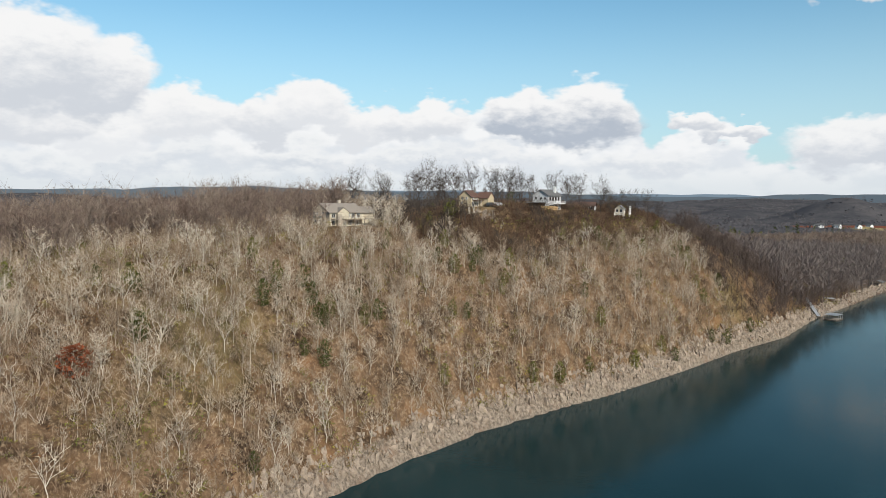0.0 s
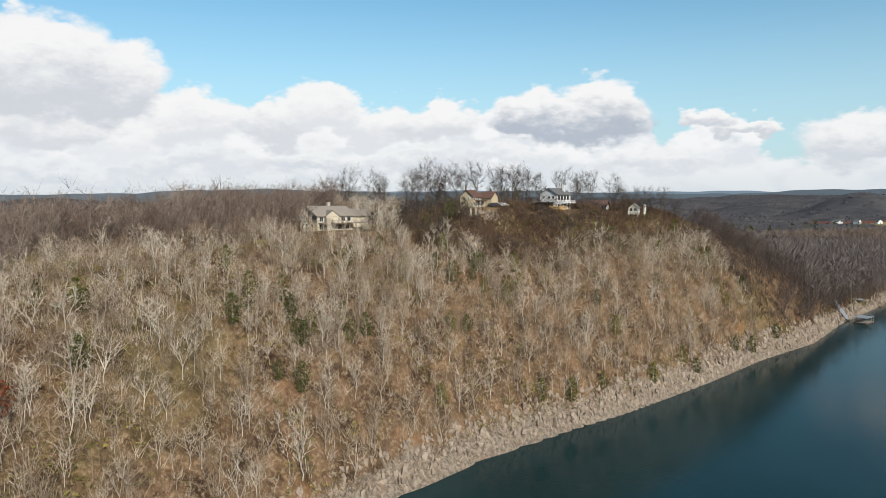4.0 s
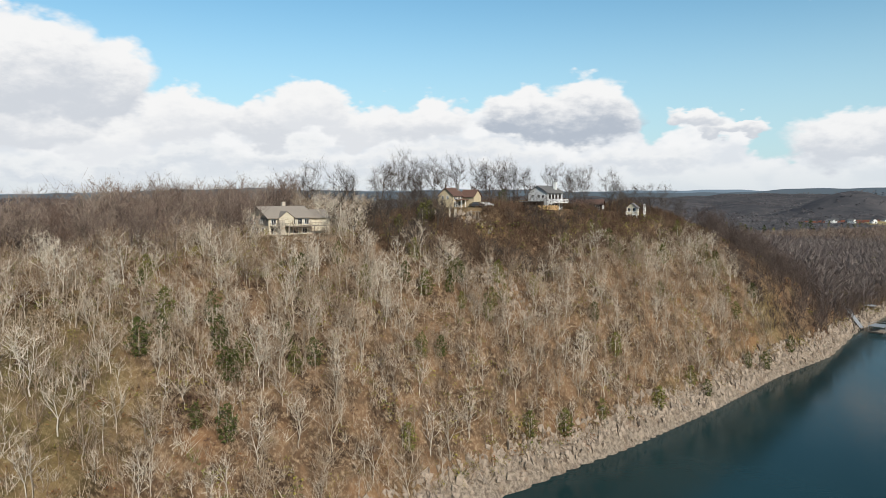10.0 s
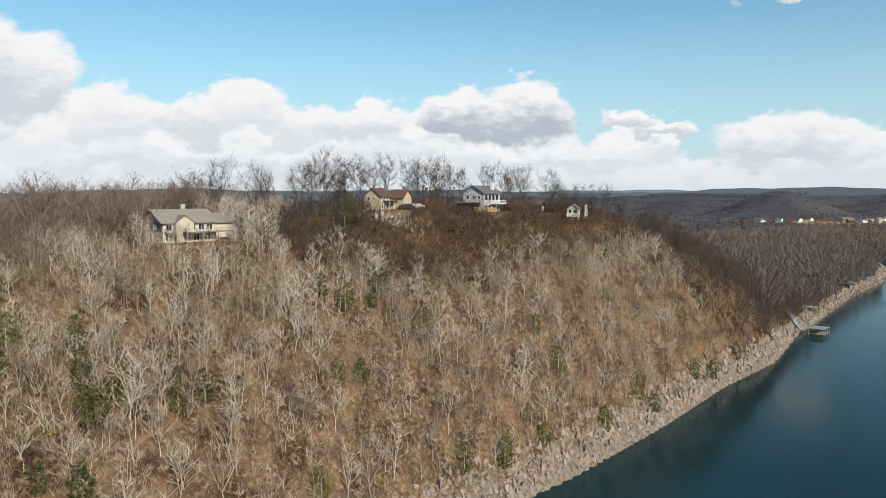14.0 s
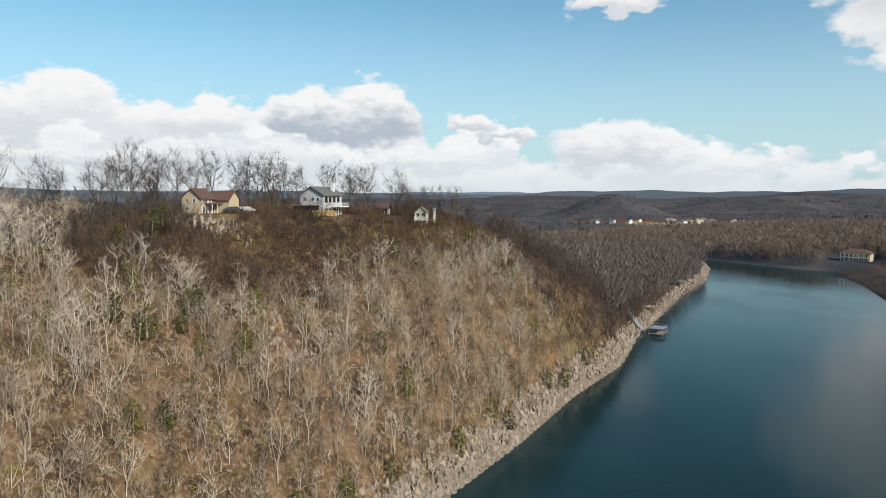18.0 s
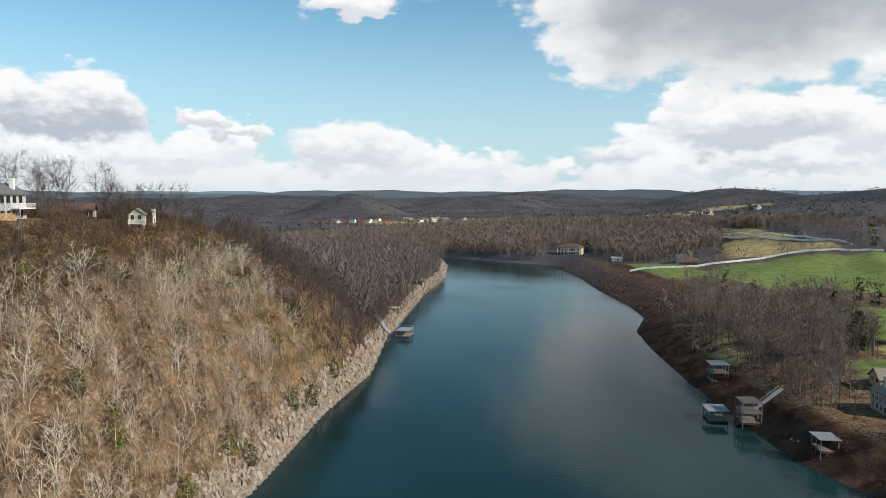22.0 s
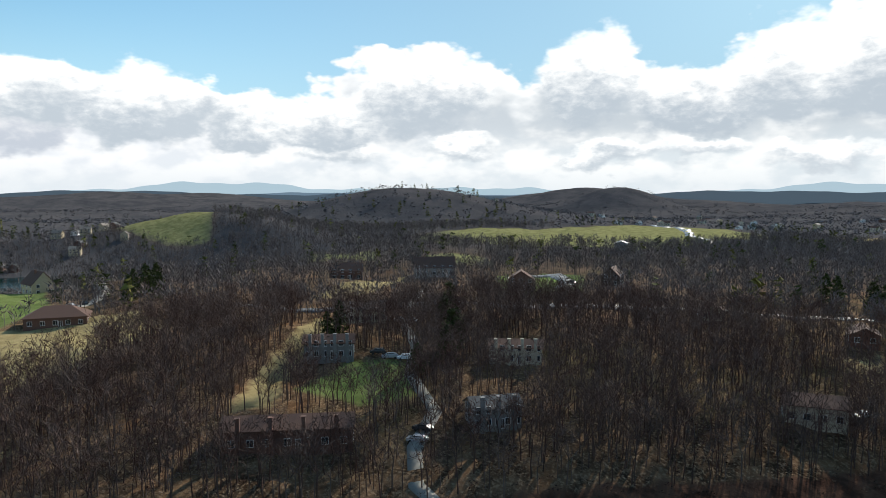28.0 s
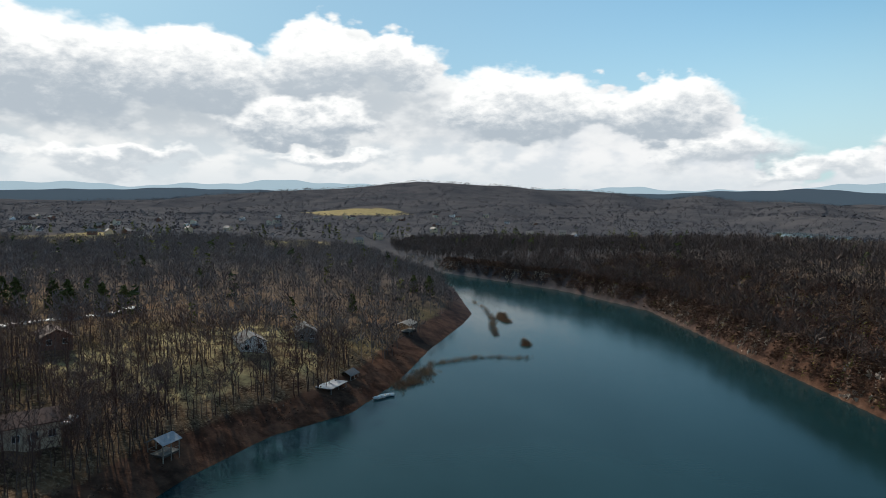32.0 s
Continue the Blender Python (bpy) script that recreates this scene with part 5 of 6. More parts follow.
# ---- the big house on the far bank, with terraces ----
def far_mansion():
    r = empty("lake_house", 521, 549, 6.5, -62, "large beige lake house with brown hip roof and terraces", "house")
    part("wall", boxes((-11, -6, -3, 11, 6, 6.4)), TAN, r)
    part("roof", hip_roof(22, 12, 6.4, 3.8, 1.0), ROOF_BROWN, r)
    part("terrace", boxes((-13, -11, -2.5, 13, -6, 0)), CONCRETE, r)
    part("lower_terrace", boxes((-15, -16, -4.5, 15, -11, -2.6)), STONE, r)
    for k in range(7):
        part("column", boxes((-10.3 + k * 3.4, -8.2, 0, -9.9 + k * 3.4, -7.8, 6.2)), WHITE, r)
    for k in range(7):
        for z in (0.5, 3.6):
            opening(r, "S", -9 + k * 3.0, z, 1.6, 2.0, 22, 12, WHITE)
    part("balcony", boxes((-10.5, -8.2, 3.0, 10.5, -6, 3.2)), WHITE, r)


far_mansion()
plain_house("house", 461, 386, at_ground(461, 386), -50, 13, 8, 3.0, 2.4, BRICK, ROOF_BROWN, "brick house with brown roof beside the meadow", windows=(4, 2))
plain_house("house", 478, 402, at_ground(478, 402), -35, 11, 8, 3.0, 2.2, GREY_SIDING, ROOF_GREY, "grey house among bare trees by the meadow", windows=(4, 2))
plain_house("shed", 470, 455, at_ground(470, 455), -50, 8, 5, 2.2, 1.0, WHITE, ROOF_METAL, "small white shed with metal roof on the shore", windows=(0, 0))
plain_house("barn", 604, 464, at_ground(604, 464), -40, 13, 9, 3.4, 2.4, WHITE, ROOF_METAL, "white barn with pale metal roof", windows=(2, 1))
plain_house("barn", 372, -259, at_ground(372, -259), -50, 14, 9, 3.6, 1.6, GREY_SIDING, ROOF_METAL, "long barn with a bright metal roof", windows=(0, 0))


# ---- docks and boathouses ----
def dock(name, x, y, turn, w, d, label, roof=None, storeys=1, z=0.5, legs=2.0, rails=True, sides=4):
    r = empty(name, x, y, z, turn, label, "dock", "docks on the lake")
    n = max(3, int(d / 0.7))
    for k in range(n):
        part("plank", boxes((-w / 2, -d / 2 + k * d / n + 0.02, 0, w / 2, -d / 2 + (k + 1) * d / n - 0.02, 0.08)), OLD_WOOD, r)
    part("float", boxes((-w / 2 + 0.1, -d / 2 + 0.1, -0.5, w / 2 - 0.1, d / 2 - 0.1, -0.01)), DARK_WOOD, r)
    top = 2.6 * storeys
    for px in (-w / 2 + 0.1, 0, w / 2 - 0.1):
        for py in (-d / 2 + 0.1, d / 2 - 0.1):
            part("pile", boxes((px - 0.09, py - 0.09, -z - legs, px + 0.09, py + 0.09, top if roof else 1.0)), OLD_WOOD, r)
    if storeys > 1:
        part("upper_deck", boxes((-w / 2 - 0.2, -d / 2 - 0.2, 2.5, w / 2 + 0.2, d / 2 + 0.2, 2.65)), OLD_WOOD, r)
    if roof == "flat":
        part("roof", boxes((-w / 2 - 0.4, -d / 2 - 0.4, top, w / 2 + 0.4, d / 2 + 0.4, top + 0.14)), ROOF_METAL, r, "pale sheet-metal roof")
    elif roof == "slats":
        for k in range(12):
            part("beam", boxes((-w / 2 - 0.3, -d / 2 + k * d / 11.5, top, w / 2 + 0.3, -d / 2 + k * d / 11.5 + 0.22, top + 0.16)), OLD_WOOD, r)
    elif roof:
        part("roof", gable_roof(w, d, top, 1.1, "x", 0.4, 0.1), roof, r)
    if rails:
        part("railing", boxes((-w / 2, -d / 2, 0.95, w / 2, -d / 2 + 0.07, 1.03), (-w / 2, d / 2 - 0.07, 0.95, w / 2, d / 2, 1.03), (w / 2 - 0.07, -d / 2, 0.95, w / 2, d / 2, 1.03)), OLD_WOOD, r)
    return r


def gangway(x0, y0, z0, x1, y1, z1, wide, label):
    run = math.hypot(x1 - x0, y1 - y0)
    r = empty("gangway", x0, y0, z0, math.degrees(math.atan2(y1 - y0, x1 - x0)), label, "gangway", "gangways")
    tilt = math.degrees(math.atan2(z1 - z0, run))
    long = math.hypot(run, z1 - z0)
    for name, rows in (("walkway", [(0, -wide / 2, 0, long, wide / 2, 0.1)]), ("handrail", [(0, -wide / 2, 0.9, long, -wide / 2 + 0.06, 0.97)]), ("handrail", [(0, wide / 2 - 0.06, 0.9, long, wide / 2, 0.97)])):
        p = part(name, boxes(*rows), METAL, r)
        p.matrix_basis = pose(0, 0, 0, 0, -tilt, 0)
    for k in range(int(long / 1.5)):
        p = part("baluster", boxes((k * 1.5, -wide / 2, 0.1, k * 1.5 + 0.05, -wide / 2 + 0.05, 0.9), (k * 1.5, wide / 2 - 0.05, 0.1, k * 1.5 + 0.05, wide / 2, 0.9)), METAL, r)
        p.matrix_basis = pose(0, 0, 0, 0, -tilt, 0)


big = dock("floating_dock", 197, 352.5, 40, 8.5, 6.0, "pale grey floating dock with rails below the cliff", None)
part("upper_deck", boxes((-4.25, -3, 2.3, 4.25, 3, 2.42)), METAL, big)
for px in (-4.1, -1.4, 1.4, 4.1):
    for py in (-2.9, 2.9):
        part("column", boxes((px - 0.07, py - 0.07, 0.08, px + 0.07, py + 0.07, 2.3)), METAL, big)
part("upper_rail", boxes((-4.25, -3, 3.2, 4.25, -2.93, 3.28), (-4.25, 2.93, 3.2, 4.25, 3, 3.28), (4.18, -3, 3.2, 4.25, 3, 3.28)), METAL, big)
gangway(191.5, 356.0, 1.2, 191.0, 368.5, 9.0, 1.8, "steep grey metal gangway climbing the cliff")
dock("boathouse", 216, 391, 45, 5.0, 4.0, "small boathouse with pale roof on the rocks", "flat", 1, 3.0, 4.0)
dock("boathouse", 293, 472, 45, 7.5, 5.5, "grey boathouse on stilts among rocks", ROOF_GREY, 1, 3.2, 4.5)
dock("boathouse", 228, 224, 47, 6.0, 5.0, "tall boathouse with pale metal roof", "flat", 2, 2.6, 5.0)
dock("boathouse", 200.5, 198.5, 47, 6.0, 5.0, "two-storey timber boathouse with sun deck", "slats", 2, 1.4, 3.0)
gangway(203, 198, 4.0, 213, 196, 8.2, 1.2, "timber footbridge from boathouse to bank")
dock("floating_dock", 198, 206.5, 47, 6.0, 5.0, "floating boat lift under a white canopy", "flat", 1, 0.5, 1.5, False)
dock("pier", 189.0, 174.0, 47, 5.0, 4.0, "small pier with grey roof at the bank", "flat", 1, 3.4, 4.0, False)
dock("boathouse", 182.5, 148.5, 85, 9.5, 6.0, "wide boathouse of grey timber frames", "slats", 1, 4.0, 5.0)
dock("boathouse", 101, -50, 60, 5.0, 4.5, "boathouse with sunlit grey roof on thin posts", ROOF_METAL, 1, 4.2, 6.0)
dock("jetty", 66, -99, 62, 9.0, 5.0, "covered jetty with pale roof by the lawn", "flat", 1, 2.4, 4.0)
dock("jetty", 61, -111, 62, 5.0, 4.0, "small dark shelter on the muddy bank", ROOF_GREY, 1, 2.6, 4.0)
dock("jetty", 76, -91, 62, 7.5, 1.4, "grounded walkway sections on the mud", None, 1, 2.9, 3.0, False)
dock("jetty", 79, -84, 55, 6.0, 1.6, "old dock section lying on the mud", None, 1, 2.9, 3.0, False)
dock("pavilion", 38, -180, 65, 9.0, 6.0, "lakeside pavilion with pale hip roof", ROOF_TAUPE, 1, 5.4, 4.0)


def boat(x, y, turn, label):
    r = empty("rowing_boat", x, y, 0.1, turn, label, "boat", "boats")
    bm = bmesh.new()
    solid(bm, [(-2, -0.6, 0), (1.2, -0.6, 0), (2.2, 0, 0.1), (1.2, 0.6, 0), (-2, 0.6, 0), (-2.1, -0.85, 0.6), (1.3, -0.85, 0.6), (2.7, 0, 0.7), (1.3, 0.85, 0.6), (-2.1, 0.85, 0.6)],
          [(4, 3, 2, 1, 0), (0, 1, 6, 5), (1, 2, 7, 6), (2, 3, 8, 7), (3, 4, 9, 8), (4, 0, 5, 9)])
    part("hull", bm, WHITE, r)
    part("bench", boxes((-0.9, -0.75, 0.4, -0.6, 0.75, 0.45), (0.4, -0.75, 0.4, 0.7, 0.75, 0.45)), OLD_WOOD, r)


boat(49.4, -102.2, 20, "small white boat moored at the reeds")
boat(51.8, -100.2, 35, "small white boat moored at the reeds")


# ---- roads, drives, fences, cars ----
def strip(name, line, wide, mat, label, lift=0.22):
    """A road laid over the ground along a line of the plan."""
    pts = []
    for (x0, y0), (x1, y1) in zip(line, line[1:]):
        n = max(2, int(math.hypot(x1 - x0, y1 - y0) / 4))
        pts += [(x0 + (x1 - x0) * k / n, y0 + (y1 - y0) * k / n) for k in range(n)]
    pts.append(line[-1])
    verts = []
    for k, (x, y) in enumerate(pts):
        (ax, ay), (bx, by) = pts[max(k - 1, 0)], pts[min(k + 1, len(pts) - 1)]
        l = math.hypot(bx - ax, by - ay)
        nx, ny = -(by - ay) / l * wide / 2, (bx - ax) / l * wide / 2
        za, zb = ground_at(x + nx, y + ny) + lift, ground_at(x - nx, y - ny) + lift
        verts += [(x + nx, y + ny, za), (x - nx, y - ny, zb), (x + nx, y + ny, za - 1.0), (x - nx, y - ny, zb - 1.0)]
    faces = []
    for k in range(len(pts) - 1):
        a, b = 4 * k, 4 * k + 4
        faces += [(a, a + 1, b + 1, b), (a, b, b + 2, a + 2), (a + 1, a + 3, b + 3, b + 1)]
    tagged(new(name, mesh_of(name, verts, faces, mat)), label, "road", kind="structure")


WET_ROAD = plain("damp_road", (0.16, 0.16, 0.165), 0.32, 0.1, 0.5)
strip("road", [(720, -722), (702, -704), (655, -668), (619, -627), (580, -590), (524, -538), (470, -470), (418, -426)], 9.0, WET_ROAD, "damp road shining through the fields")
strip("road", [(146, 44), (156, 46), (166, 40), (176, 28), (196, 22), (212, 10), (240, -4), (262, -20), (290, -45)], 3.2, CONCRETE, "pale lane between the apartment rows")
strip("road", [(300, 40), (278, 5), (262, -22), (240, -60), (210, -95), (170, -120), (140, -170)], 6.0, ASPHALT, "dark road through the woods")
strip("driveway", [(262, -95), (275, -112), (288, -120), (300, -128), (312, -118)], 7.0, WET_ROAD, "pale concrete drive and turning circle")
strip("driveway", [(229, 158), (238, 153), (250, 153), (264, 160), (280, 156)], 4.0, CONCRETE, "pale curved drive to the mansion")
strip("driveway", [(345, 84), (362, 72), (378, 64), (400, 62)], 5.0, CONCRETE, "pale drive to the brick house")


def white_fence(line, label):
    r = empty("fence", line[0][0], line[0][1], ground_at(*line[0]), 0, label, "fence", "white field fences")
    ox, oy, oz = line[0][0], line[0][1], ground_at(*line[0])
    for (x0, y0), (x1, y1) in zip(line, line[1:]):
        n = max(1, int(math.hypot(x1 - x0, y1 - y0) / 8))
        for k in range(n):
            ax, ay, bx, by = x0 + (x1 - x0) * k / n, y0 + (y1 - y0) * k / n, x0 + (x1 - x0) * (k + 1) / n, y0 + (y1 - y0) * (k + 1) / n
            az, bz = ground_at(ax, ay) - oz, ground_at(bx, by) - oz
            nx, ny = (by - ay), -(bx - ax)
            l = math.hypot(nx, ny)
            nx, ny = nx / l * 0.06, ny / l * 0.06
            bm = bmesh.new()
            for lo, hi in ((0.25, 0.6), (0.75, 1.1), (1.25, 1.55)):
                c = [(ax - ox + s * nx, ay - oy + s * ny, az + h) for s in (-1, 1) for h in (lo, hi)] + [(bx - ox + s * nx, by - oy + s * ny, bz + h) for s in (-1, 1) for h in (lo, hi)]
                solid(bm, c, [(0, 1, 5, 4), (2, 6, 7, 3), (1, 3, 7, 5), (0, 4, 6, 2)])
            part("rail", bm, WHITE, r)
            part("post", boxes((ax - ox - 0.12, ay - oy - 0.12, az - 0.4, ax - ox + 0.12, ay - oy + 0.12, az + 1.65)), WHITE, r)


white_fence([(425, 408), (450, 384), (476, 366), (509, 352), (538, 322), (555, 298)], "white board fence along the green field")
white_fence([(654, 509), (615, 430), (579, 361), (571, 340), (556, 318)], "white board fence across the upper pasture")
white_fence([(621, 466), (590, 425), (574, 380), (560, 338)], "white board fence beside the upper lane")


def car(x, y, turn, paint, label):
    r = empty("car", x, y, ground_at(x, y) + 0.15, turn, label, "car", "parked cars")
    bm = bmesh.new()
    side = [(-2.2, 0.3), (2.2, 0.3), (2.25, 0.8), (1.3, 0.95), (0.7, 1.45), (-1.3, 1.45), (-2.0, 0.95), (-2.25, 0.8)]
    solid(bm, [(a, s * 0.88 * (0.85 if b > 1.2 else 1), b) for s in (-1, 1) for a, b in side],
          [tuple(range(8)), tuple(range(15, 7, -1))] + [(k, k + 8, (k + 1) % 8 + 8, (k + 1) % 8) for k in range(8)])
    bmesh.ops.recalc_face_normals(bm, faces=bm.faces)
    part("body", bm, paint, r)
    part("windscreen", boxes((-1.2, -0.80, 1.0, 0.75, 0.80, 1.40)), GLASS, r)
    for px in (-1.35, 1.35):
        for py in (-0.85, 0.85):
            w = bmesh.new()
            bmesh.ops.create_cone(w, cap_ends=True, segments=10, radius1=0.33, radius2=0.33, depth=0.22, matrix=Matrix.Translation((px, py, 0.2)) @ Matrix.Rotation(math.pi / 2, 4, "X"))
            part("wheel", w, RUBBER, r)


for x, y, turn, k in ((168, 38, 40, 0), (170.5, 35, 30, 2), (208, 21, 60, 0), (205, 18, 60, 1), (211, 23, 60, 2), (249, -7, 40, 1), (245, -9, 40, 0), (253, -4, 40, 1), (274, -113, 20, 2), (360, 74, 10, 2), (352, 80, 30, 0), (122, -55, 80, 0), (18, 268, 20, 2), (21, 270, 20, 0)):
    car(x, y, turn, CAR_PAINT[k], ("silver", "white", "dark")[k] + " car parked beside the houses")


# ---- the town: small houses on the far slopes ----
def town():
    kinds = []
    for k, (wall, roof, w, h, words) in enumerate(((WHITE, ROOF_GREY, 11, 3.0, "white bungalow with grey roof"), (CREAM, ROOF_BROWN, 12, 5.0, "cream two-storey house with brown roof"),
                                                   (BRICK, ROOF_GREY, 13, 3.2, "brick bungalow with grey roof"), (TAN, ROOF_TAUPE, 12, 5.2, "tan two-storey house with taupe roof"))):
        kinds.append(plain_house("town_house", 5000, 5000, -300, 0, w, 8.5, h, 3.0, wall, roof, words + " on the far slope", group="houses of the town", windows=(3, 0), door=False))
    rng = random.Random(7)
    areas = [(34, 620, 130, 950, 330), (46, 200, -1250, 1000, -560), (26, -250, -1250, 200, -640), (26, 600, 1080, 900, 1180), (14, 690, -20, 850, 110), (12, 700, 560, 1000, 800), (5, 560, 480, 720, 700)]
    for count, x0, y0, x1, y1 in areas:
        for _ in range(count):
            x, y = rng.uniform(x0, x1), rng.uniform(y0, y1)
            if inside(np.array([x]), np.array([y]), EAST_WATER)[0]:
                continue
            copy_thing(rng.choice(kinds), pose(x, y, ground_at(x, y) + 1.2, 0, 0, rng.uniform(0, 180)) @ Matrix.Diagonal((0.8, 0.8, 0.8, 1)))
    for ob in kinds:
        for o in (*ob.children_recursive, ob):
            bpy.data.objects.remove(o)


town()


# ---- single trees ----
def tree_meshes(name, shapes, mats, tints):
    """Shared trunk and crown meshes, one pair for each shape."""
    made = []
    for k, (wood, crown) in enumerate(shapes):
        pair = []
        for label, tris, mat in (("trunk", wood, mats[0]), ("crown", crown, mats[1])):
            flat = np.asarray(tris).reshape(-1, 3)
            pair.append(mesh_of(name + "_" + label, flat, np.arange(len(flat)).reshape(-1, 3), mat, np.full(len(flat), tints[k % len(tints)])))
        made.append(pair)
    return made


def plant(name, meshes, spots, label, group, seed, scale=(0.8, 1.2)):
    rng = random.Random(seed)
    for x, y, *size in spots:
        r = empty(name, x, y, ground_at(x, y) - 0.1, rng.uniform(0, 360), label, "tree", group)
        k = size[0] if size else rng.uniform(*scale)
        r.scale = (k, k, k)
        for word, me in zip(("trunk", "crown"), rng.choice(meshes)):
            ob = new(word, me)
            ob.parent = r


BARE = tree_meshes("bare_tree", FULL + SLIM, (BARK, TWIGS), (0.3, 0.6, 0.9, 0.7))
TALL = tree_meshes("tall_tree", BIG, (CREST_BARK, CREST_BARK), (0.2, 0.6))
CEDARS = tree_meshes("cedar", CEDAR, (BARK, NEEDLES), (0.35, 0.7, 0.95))
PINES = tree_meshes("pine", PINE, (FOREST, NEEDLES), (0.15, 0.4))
CREST = [(-34, 263, 1.15), (-41, 266, .9), (-24, 265, 1.1), (-21, 272, 1.05), (-11, 262, 1.1), (-10, 277, 1.1), (-6, 272, 1.3), (-2, 282, 1.05), (4, 276, 1.0), (8, 293, 1.0), (13, 298, 1.0), (20, 295, 1.1),
         (22, 298, 1.05), (26, 290, 1.0), (33, 300, 1.05), (46, 300, .95), (51, 297, .9), (55, 304, .95), (59, 303, 1.05), (66, 297, 1.05), (70, 303, .95)]
CREST_2 = [(81, 315, .8), (86, 317, .8), (90, 312, .85), (-49, 275, .75), (-31, 274, .6), (-56, 262, .8), (-63, 268, .8), (-70, 250, .75), (-2, 262, .9), (0, 268, 1.0), (29, 296, .95), (37, 303, .9), (76, 312, .7), (97, 318, .7), (70, 296, .6), (79, 299, .55)]
CREST_3 = [(-62 - 6 * k + 3 * (k % 3), 238 + 9 * (k % 4) - 3 * k, 0.75 + 0.07 * (k % 4)) for k in range(16)]
plant("tall_bare_tree", TALL, CREST + CREST_2 + CREST_3, "tall dark leafless tree behind the bluff houses", "trees on the crest", 3)
plant("bare_tree", BARE, [tuple(p[:2]) for p in singles], "pale leafless tree on the steep bluff", "trees on the bluff", 4, (0.55, 1.05))
CEDAR_SPOTS = [(-35, 177), (-39, 165), (-40, 157), (-26, 155), (-16, 175), (-19, 172), (-27, 169), (-48, 177), (-30, 153), (71, 254), (3, 193), (26, 197), (35, 204), (63, 227), (45, 212), (81, 242), (128, 291),
               (-56, 130), (-38, 161), (-34, 126), (103, 267), (76, 241), (112, 274), (64, 229), (7, 195), (30, 224), (18, 210), (9, 209), (-49, 182), (-21, 176), (-58, 133), (1, 178), (93, 284), (115, 293), (2, 260), (-4, 262), (28, 292), (-18, 258)]
wild = spots_in((-90, 110, 150, 300), 900, 57, lambda x, y, dw, de: (dw < de) & (dw > 6) & (dw < 60) & (waves(x, y, 30, 58) + 0.5 * waves(x, y, 11, 59) > 0.55))[:46]
plant("cedar_tree", CEDARS, CEDAR_SPOTS + [tuple(s[:2]) for s in wild], "olive green cedar among leafless trees", "cedars on the bluff", 5, (0.7, 1.15))
plant("pine_tree", PINES, [(260, 196, 0.95), (283, 190, .95), (288, 184, 1.0), (293, 180, 1.0), (296, 172, .85), (300, 168, .95), (306, 164, .9)], "tall dark green pine beside the meadow", "pines by the meadow", 6)
plant("pine_tree", PINES, [(200, 8, .8), (206, 2, .9), (212, -4, .8), (224, -8, .9), (230, -14, .85), (238, -20, .9), (196, 20, .6), (232, 24, .7), (228, 30, .6), (344, 60, .8), (352, 52, .9), (360, 46, .8), (366, 54, .7), (338, 50, .8)],
      "dark green pine among the apartment rows", "pines by the apartments", 7)
plant("pine_tree", PINES, [(150, -160, .8), (158, -150, .9), (166, -158, .8), (174, -148, .85), (182, -156, .8), (140, -152, .8), (20, -260, .8), (28, -262, .7), (60, -190, .6)], "dark green pine rising over brown woods", "pines in the southern woods", 8)
RUST = tree_meshes("rust_tree", [(FULL[0][0], tuft(101, 6.5, 3.6, 420, 0.33, 0.0, 3.5))], (BARK, RED_LEAVES), (0.5,))
plant("oak_tree", RUST, [(-59, 112, 0.8)], "small oak still holding rust-red leaves", "", 9)
CYPRESS = tree_meshes("cypress", [(CEDAR[0][0], tuft(102, 4.2, 0.6, 120, 0.2, 0.7, 0.2))], (BARK, NEEDLES), (0.2,))
plant("cypress", CYPRESS, [(243, 172), (245, 170), (247, 168), (249, 166)] + [(404 + k * 2.4, 70 - k * 1.6) for k in range(9)], "slim dark green cypress in a row", "cypress rows", 10, (0.8, 1.0))


# ---- limestone ledges along the foot of the bluff ----
def rock_shape(seed):
    rng = random.Random(seed)
    bm = bmesh.new()
    for _ in range(13):
        bm.verts.new((rng.gauss(0, 0.55), rng.gauss(0, 0.42), rng.gauss(0, 0.85)))
    bmesh.ops.convex_hull(bm, input=bm.verts)
    bmesh.ops.delete(bm, geom=[v for v in bm.verts if not v.link_faces], context="VERTS")
    bmesh.ops.triangulate(bm, faces=bm.faces)
    return bm


OUTCROP = [(1, 224), (12, 224), (19, 221), (24, 220), (30, 219)]
TERRACE = [(2, 261), (8, 256), (16, 253), (21, 252)]


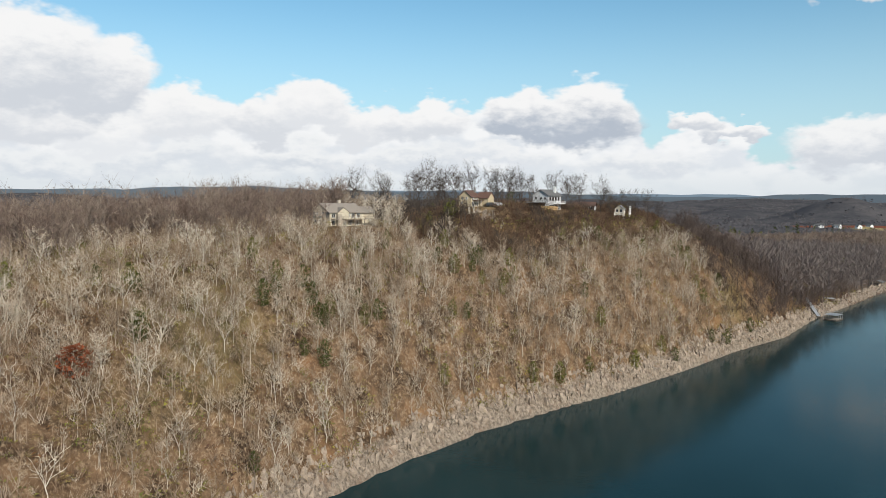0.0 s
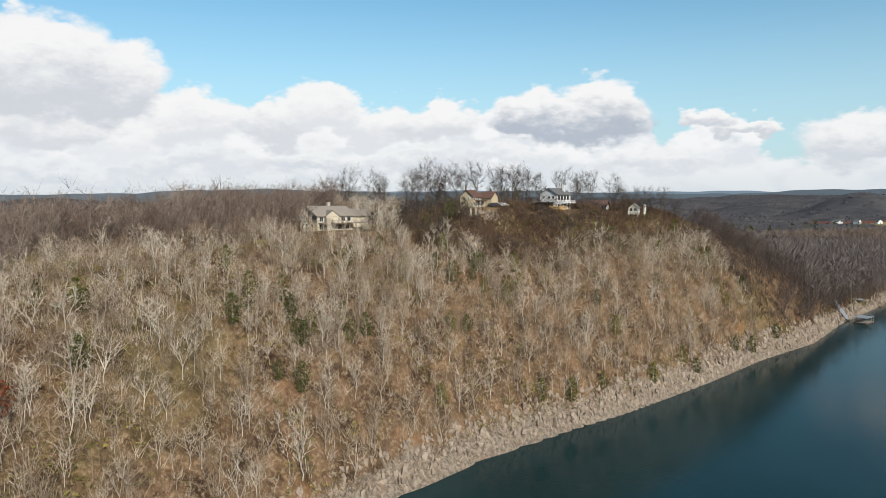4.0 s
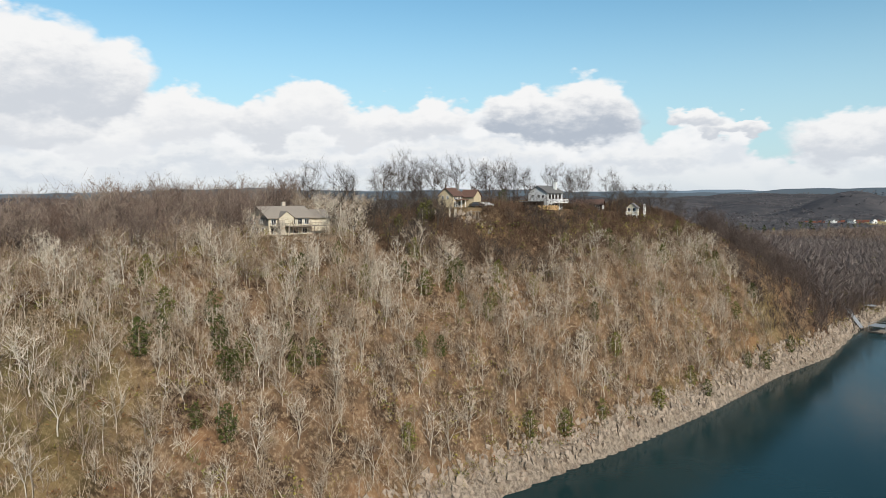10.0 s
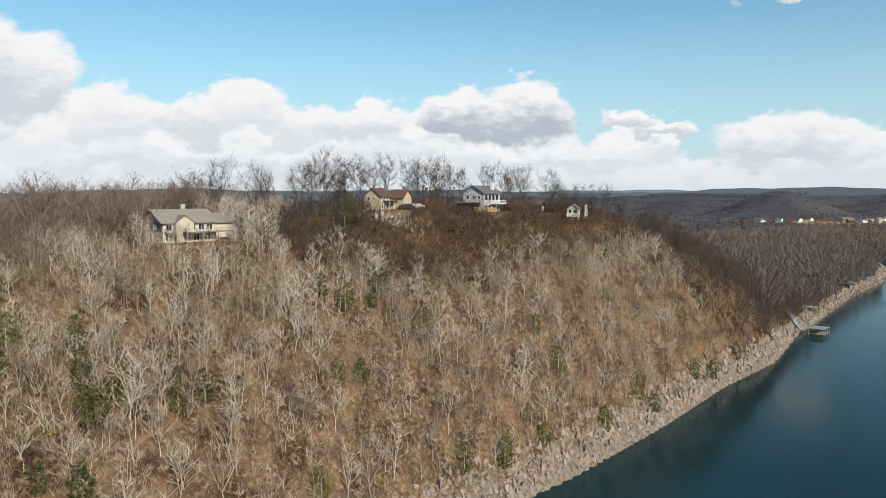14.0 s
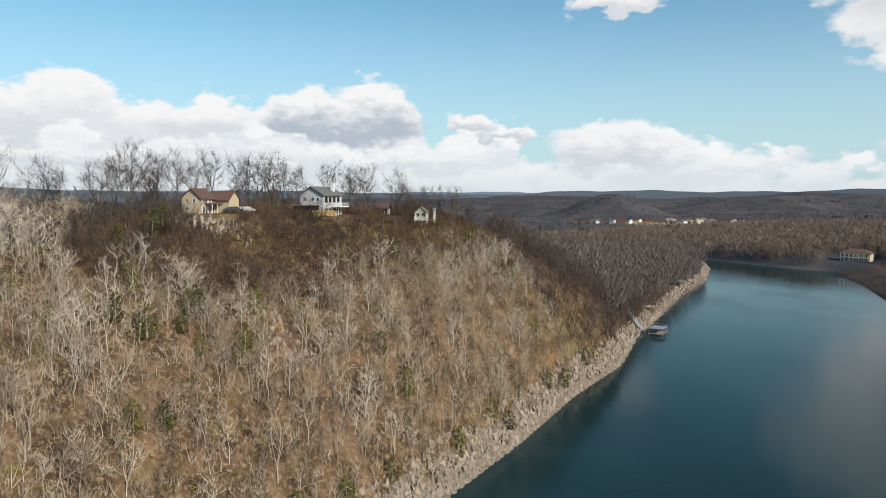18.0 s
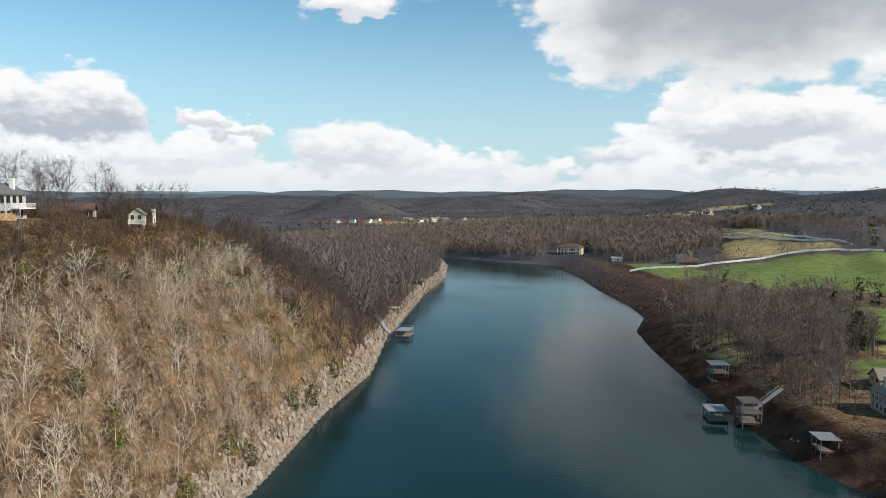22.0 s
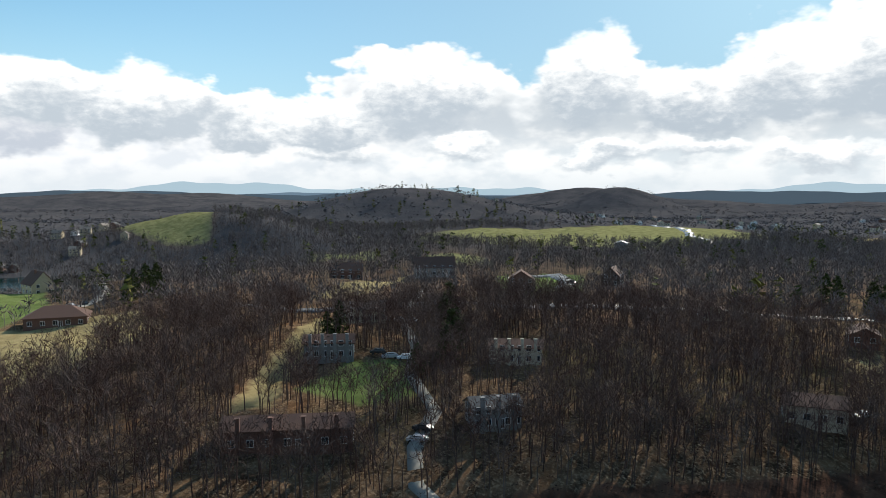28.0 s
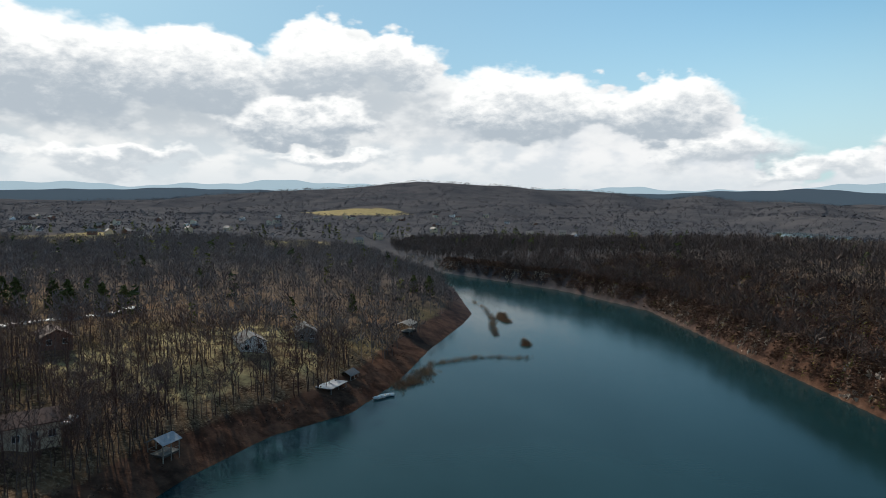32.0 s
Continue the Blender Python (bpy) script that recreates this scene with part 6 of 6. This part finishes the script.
def rocks():
    shapes = []
    for k in range(8):
        me = bpy.data.meshes.new("rock")
        bm = rock_shape(k)
        bm.to_mesh(me)
        bm.free()
        me.materials.append(LIMESTONE)
        shapes.append(me)
    shore = tagged(new("rock_shore"), "pale limestone ledges along the waterline", "rocks", kind="structure")
    tris = []
    for me in shapes:
        co = np.array([v.co for v in me.vertices])
        tris.append(np.array([[co[i] for i in p.vertices] for p in me.polygons]))
    rng = np.random.RandomState(5)
    spots = []
    for (x0, y0), (x1, y1) in zip(WEST_SHORE, WEST_SHORE[1:]):
        if y1 < -460 or y0 > 600:
            continue
        l = math.hypot(x1 - x0, y1 - y0)
        for _ in range(int(l * 6.0)):
            f, off = rng.uniform(0, 1), rng.uniform(0.05, 1.0) * 5.0
            x, y = x0 + (x1 - x0) * f - (y1 - y0) / l * off, y0 + (y1 - y0) * f + (x1 - x0) / l * off
            # the southern cliff is overgrown, with rock showing in patches
            if y > 60 or (rng.uniform(0, 1) < 0.55 and math.sin(0.21 * y) + math.sin(0.083 * y + 1) > 0.1):
                spots.append((x, y))
    spots = np.array(spots)
    z = height(spots[:, 0], spots[:, 1])
    near = np.where((spots[:, 1] > 150) & (spots[:, 1] < 290))[0]
    rng.shuffle(near)
    first = set(near[:290].tolist())
    rest = []
    for k, ((x, y), h) in enumerate(zip(spots, z)):
        size = rng.uniform(0.35, 1.0)
        if k in first:
            ob = new("rock", shapes[k % 8])
            ob.parent = shore
            ob.matrix_basis = pose(x, y, max(h, 0.0) + 0.1, rng.uniform(-25, 25), rng.uniform(-35, 10), 45 + rng.uniform(-30, 30)) @ Matrix.Diagonal((size, size, size, 1))
        else:
            rest.append((x, y, max(h, 0.0) + 0.1))
    crag = []
    for line, count, wide in (OUTCROP, 170, 2.2), (TERRACE, 120, 1.6):
        for _ in range(count):
            k, f = rng.randint(len(line) - 1), rng.uniform(0, 1)
            x, y = (line[k][i] + (line[k + 1][i] - line[k][i]) * f + rng.normal(0, wide) for i in (0, 1))
            crag.append((x, y, ground_at(x, y)))
    scatter("rock_outcrop", np.array(crag), [(t,) for t in tris], (LIMESTONE,), "pale limestone crags breaking through the slope", 41, (0.3, 0.8), category="rocks")
    scatter("rock_ledge", np.array(rest), [(t,) for t in tris], (LIMESTONE,), "broken pale limestone slabs at the waterline", 31, (0.3, 0.9), category="rocks")


rocks()


# ---- reeds and mud bars in the shallows ----
def reeds():
    rng = np.random.RandomState(9)
    spots = []
    for line, wide, count in (([(47, -112), (40, -125), (30, -142), (14, -150), (-5, -147)], 2.4, 190), ([(-2, -190), (-4, -210), (-8, -225), (-9, -240), (-11, -262), (-8, -290)], 1.4, 130),
                              ([(-14, -222), (-13, -232), (-16, -246)], 2.0, 240), ([(-11, -172), (-10, -168), (-12, -180)], 1.2, 80), ([(45, -108), (38, -120), (33, -132)], 4.0, 150)):
        for _ in range(count):
            k = rng.randint(0, len(line) - 1)
            f = rng.uniform(0, 1)
            spots.append((line[k][0] + (line[k + 1][0] - line[k][0]) * f + rng.normal(0, wide * 0.5), line[k][1] + (line[k + 1][1] - line[k][1]) * f + rng.normal(0, wide * 0.5), -0.1))
    blades = []
    for k in range(4):
        r = np.random.RandomState(k)
        blades.append((np.array([sliver(r, np.array([r.normal(0, 0.7), r.normal(0, 0.7), 0]), np.array([r.normal(0, 0.9), r.normal(0, 0.9), r.uniform(0.8, 1.9)]), 0.07) for _ in range(12)]),))
    scatter("reeds", np.array(spots), blades, (REED,), "dead brown reeds standing in the shallows", 32, (0.6, 1.3), category="reeds")


reeds()


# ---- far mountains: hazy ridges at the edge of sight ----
# haze is put in as emission, paler on the ridges further off
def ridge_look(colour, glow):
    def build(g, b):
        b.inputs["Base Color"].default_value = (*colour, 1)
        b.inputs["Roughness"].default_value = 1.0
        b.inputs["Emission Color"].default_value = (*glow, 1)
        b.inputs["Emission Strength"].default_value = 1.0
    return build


def ridges():
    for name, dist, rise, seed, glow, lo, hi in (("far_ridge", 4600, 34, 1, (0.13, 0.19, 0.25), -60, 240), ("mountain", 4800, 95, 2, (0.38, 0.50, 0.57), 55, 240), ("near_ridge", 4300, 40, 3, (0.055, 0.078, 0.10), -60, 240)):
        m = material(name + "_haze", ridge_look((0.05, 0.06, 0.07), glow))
        verts, faces = [], []
        n = 700
        for k in range(n + 1):
            az = radians(lo + (hi - lo) * k / n)
            s = az * 57.3
            edge = min(1.0, k / 60, (n - k) / 60)
            h = 60 - 40 * (1 - edge) + edge * rise * (0.25 + 0.75 * max(0.0, 0.5 + 0.35 * math.sin(s * 0.11 + seed) + 0.3 * math.sin(s * 0.27 + seed * 2.1) + 0.12 * math.sin(s * 0.9 + seed) + 0.05 * math.sin(s * 2.3)))
            x, y = 55 + dist * math.sin(az), 110 + dist * math.cos(az)
            verts += [(x, y, -20), (x, y, h)]
            if k:
                faces.append((2 * k - 2, 2 * k, 2 * k + 1, 2 * k - 1))
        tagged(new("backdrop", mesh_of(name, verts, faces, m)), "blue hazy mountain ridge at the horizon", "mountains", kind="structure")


ridges()
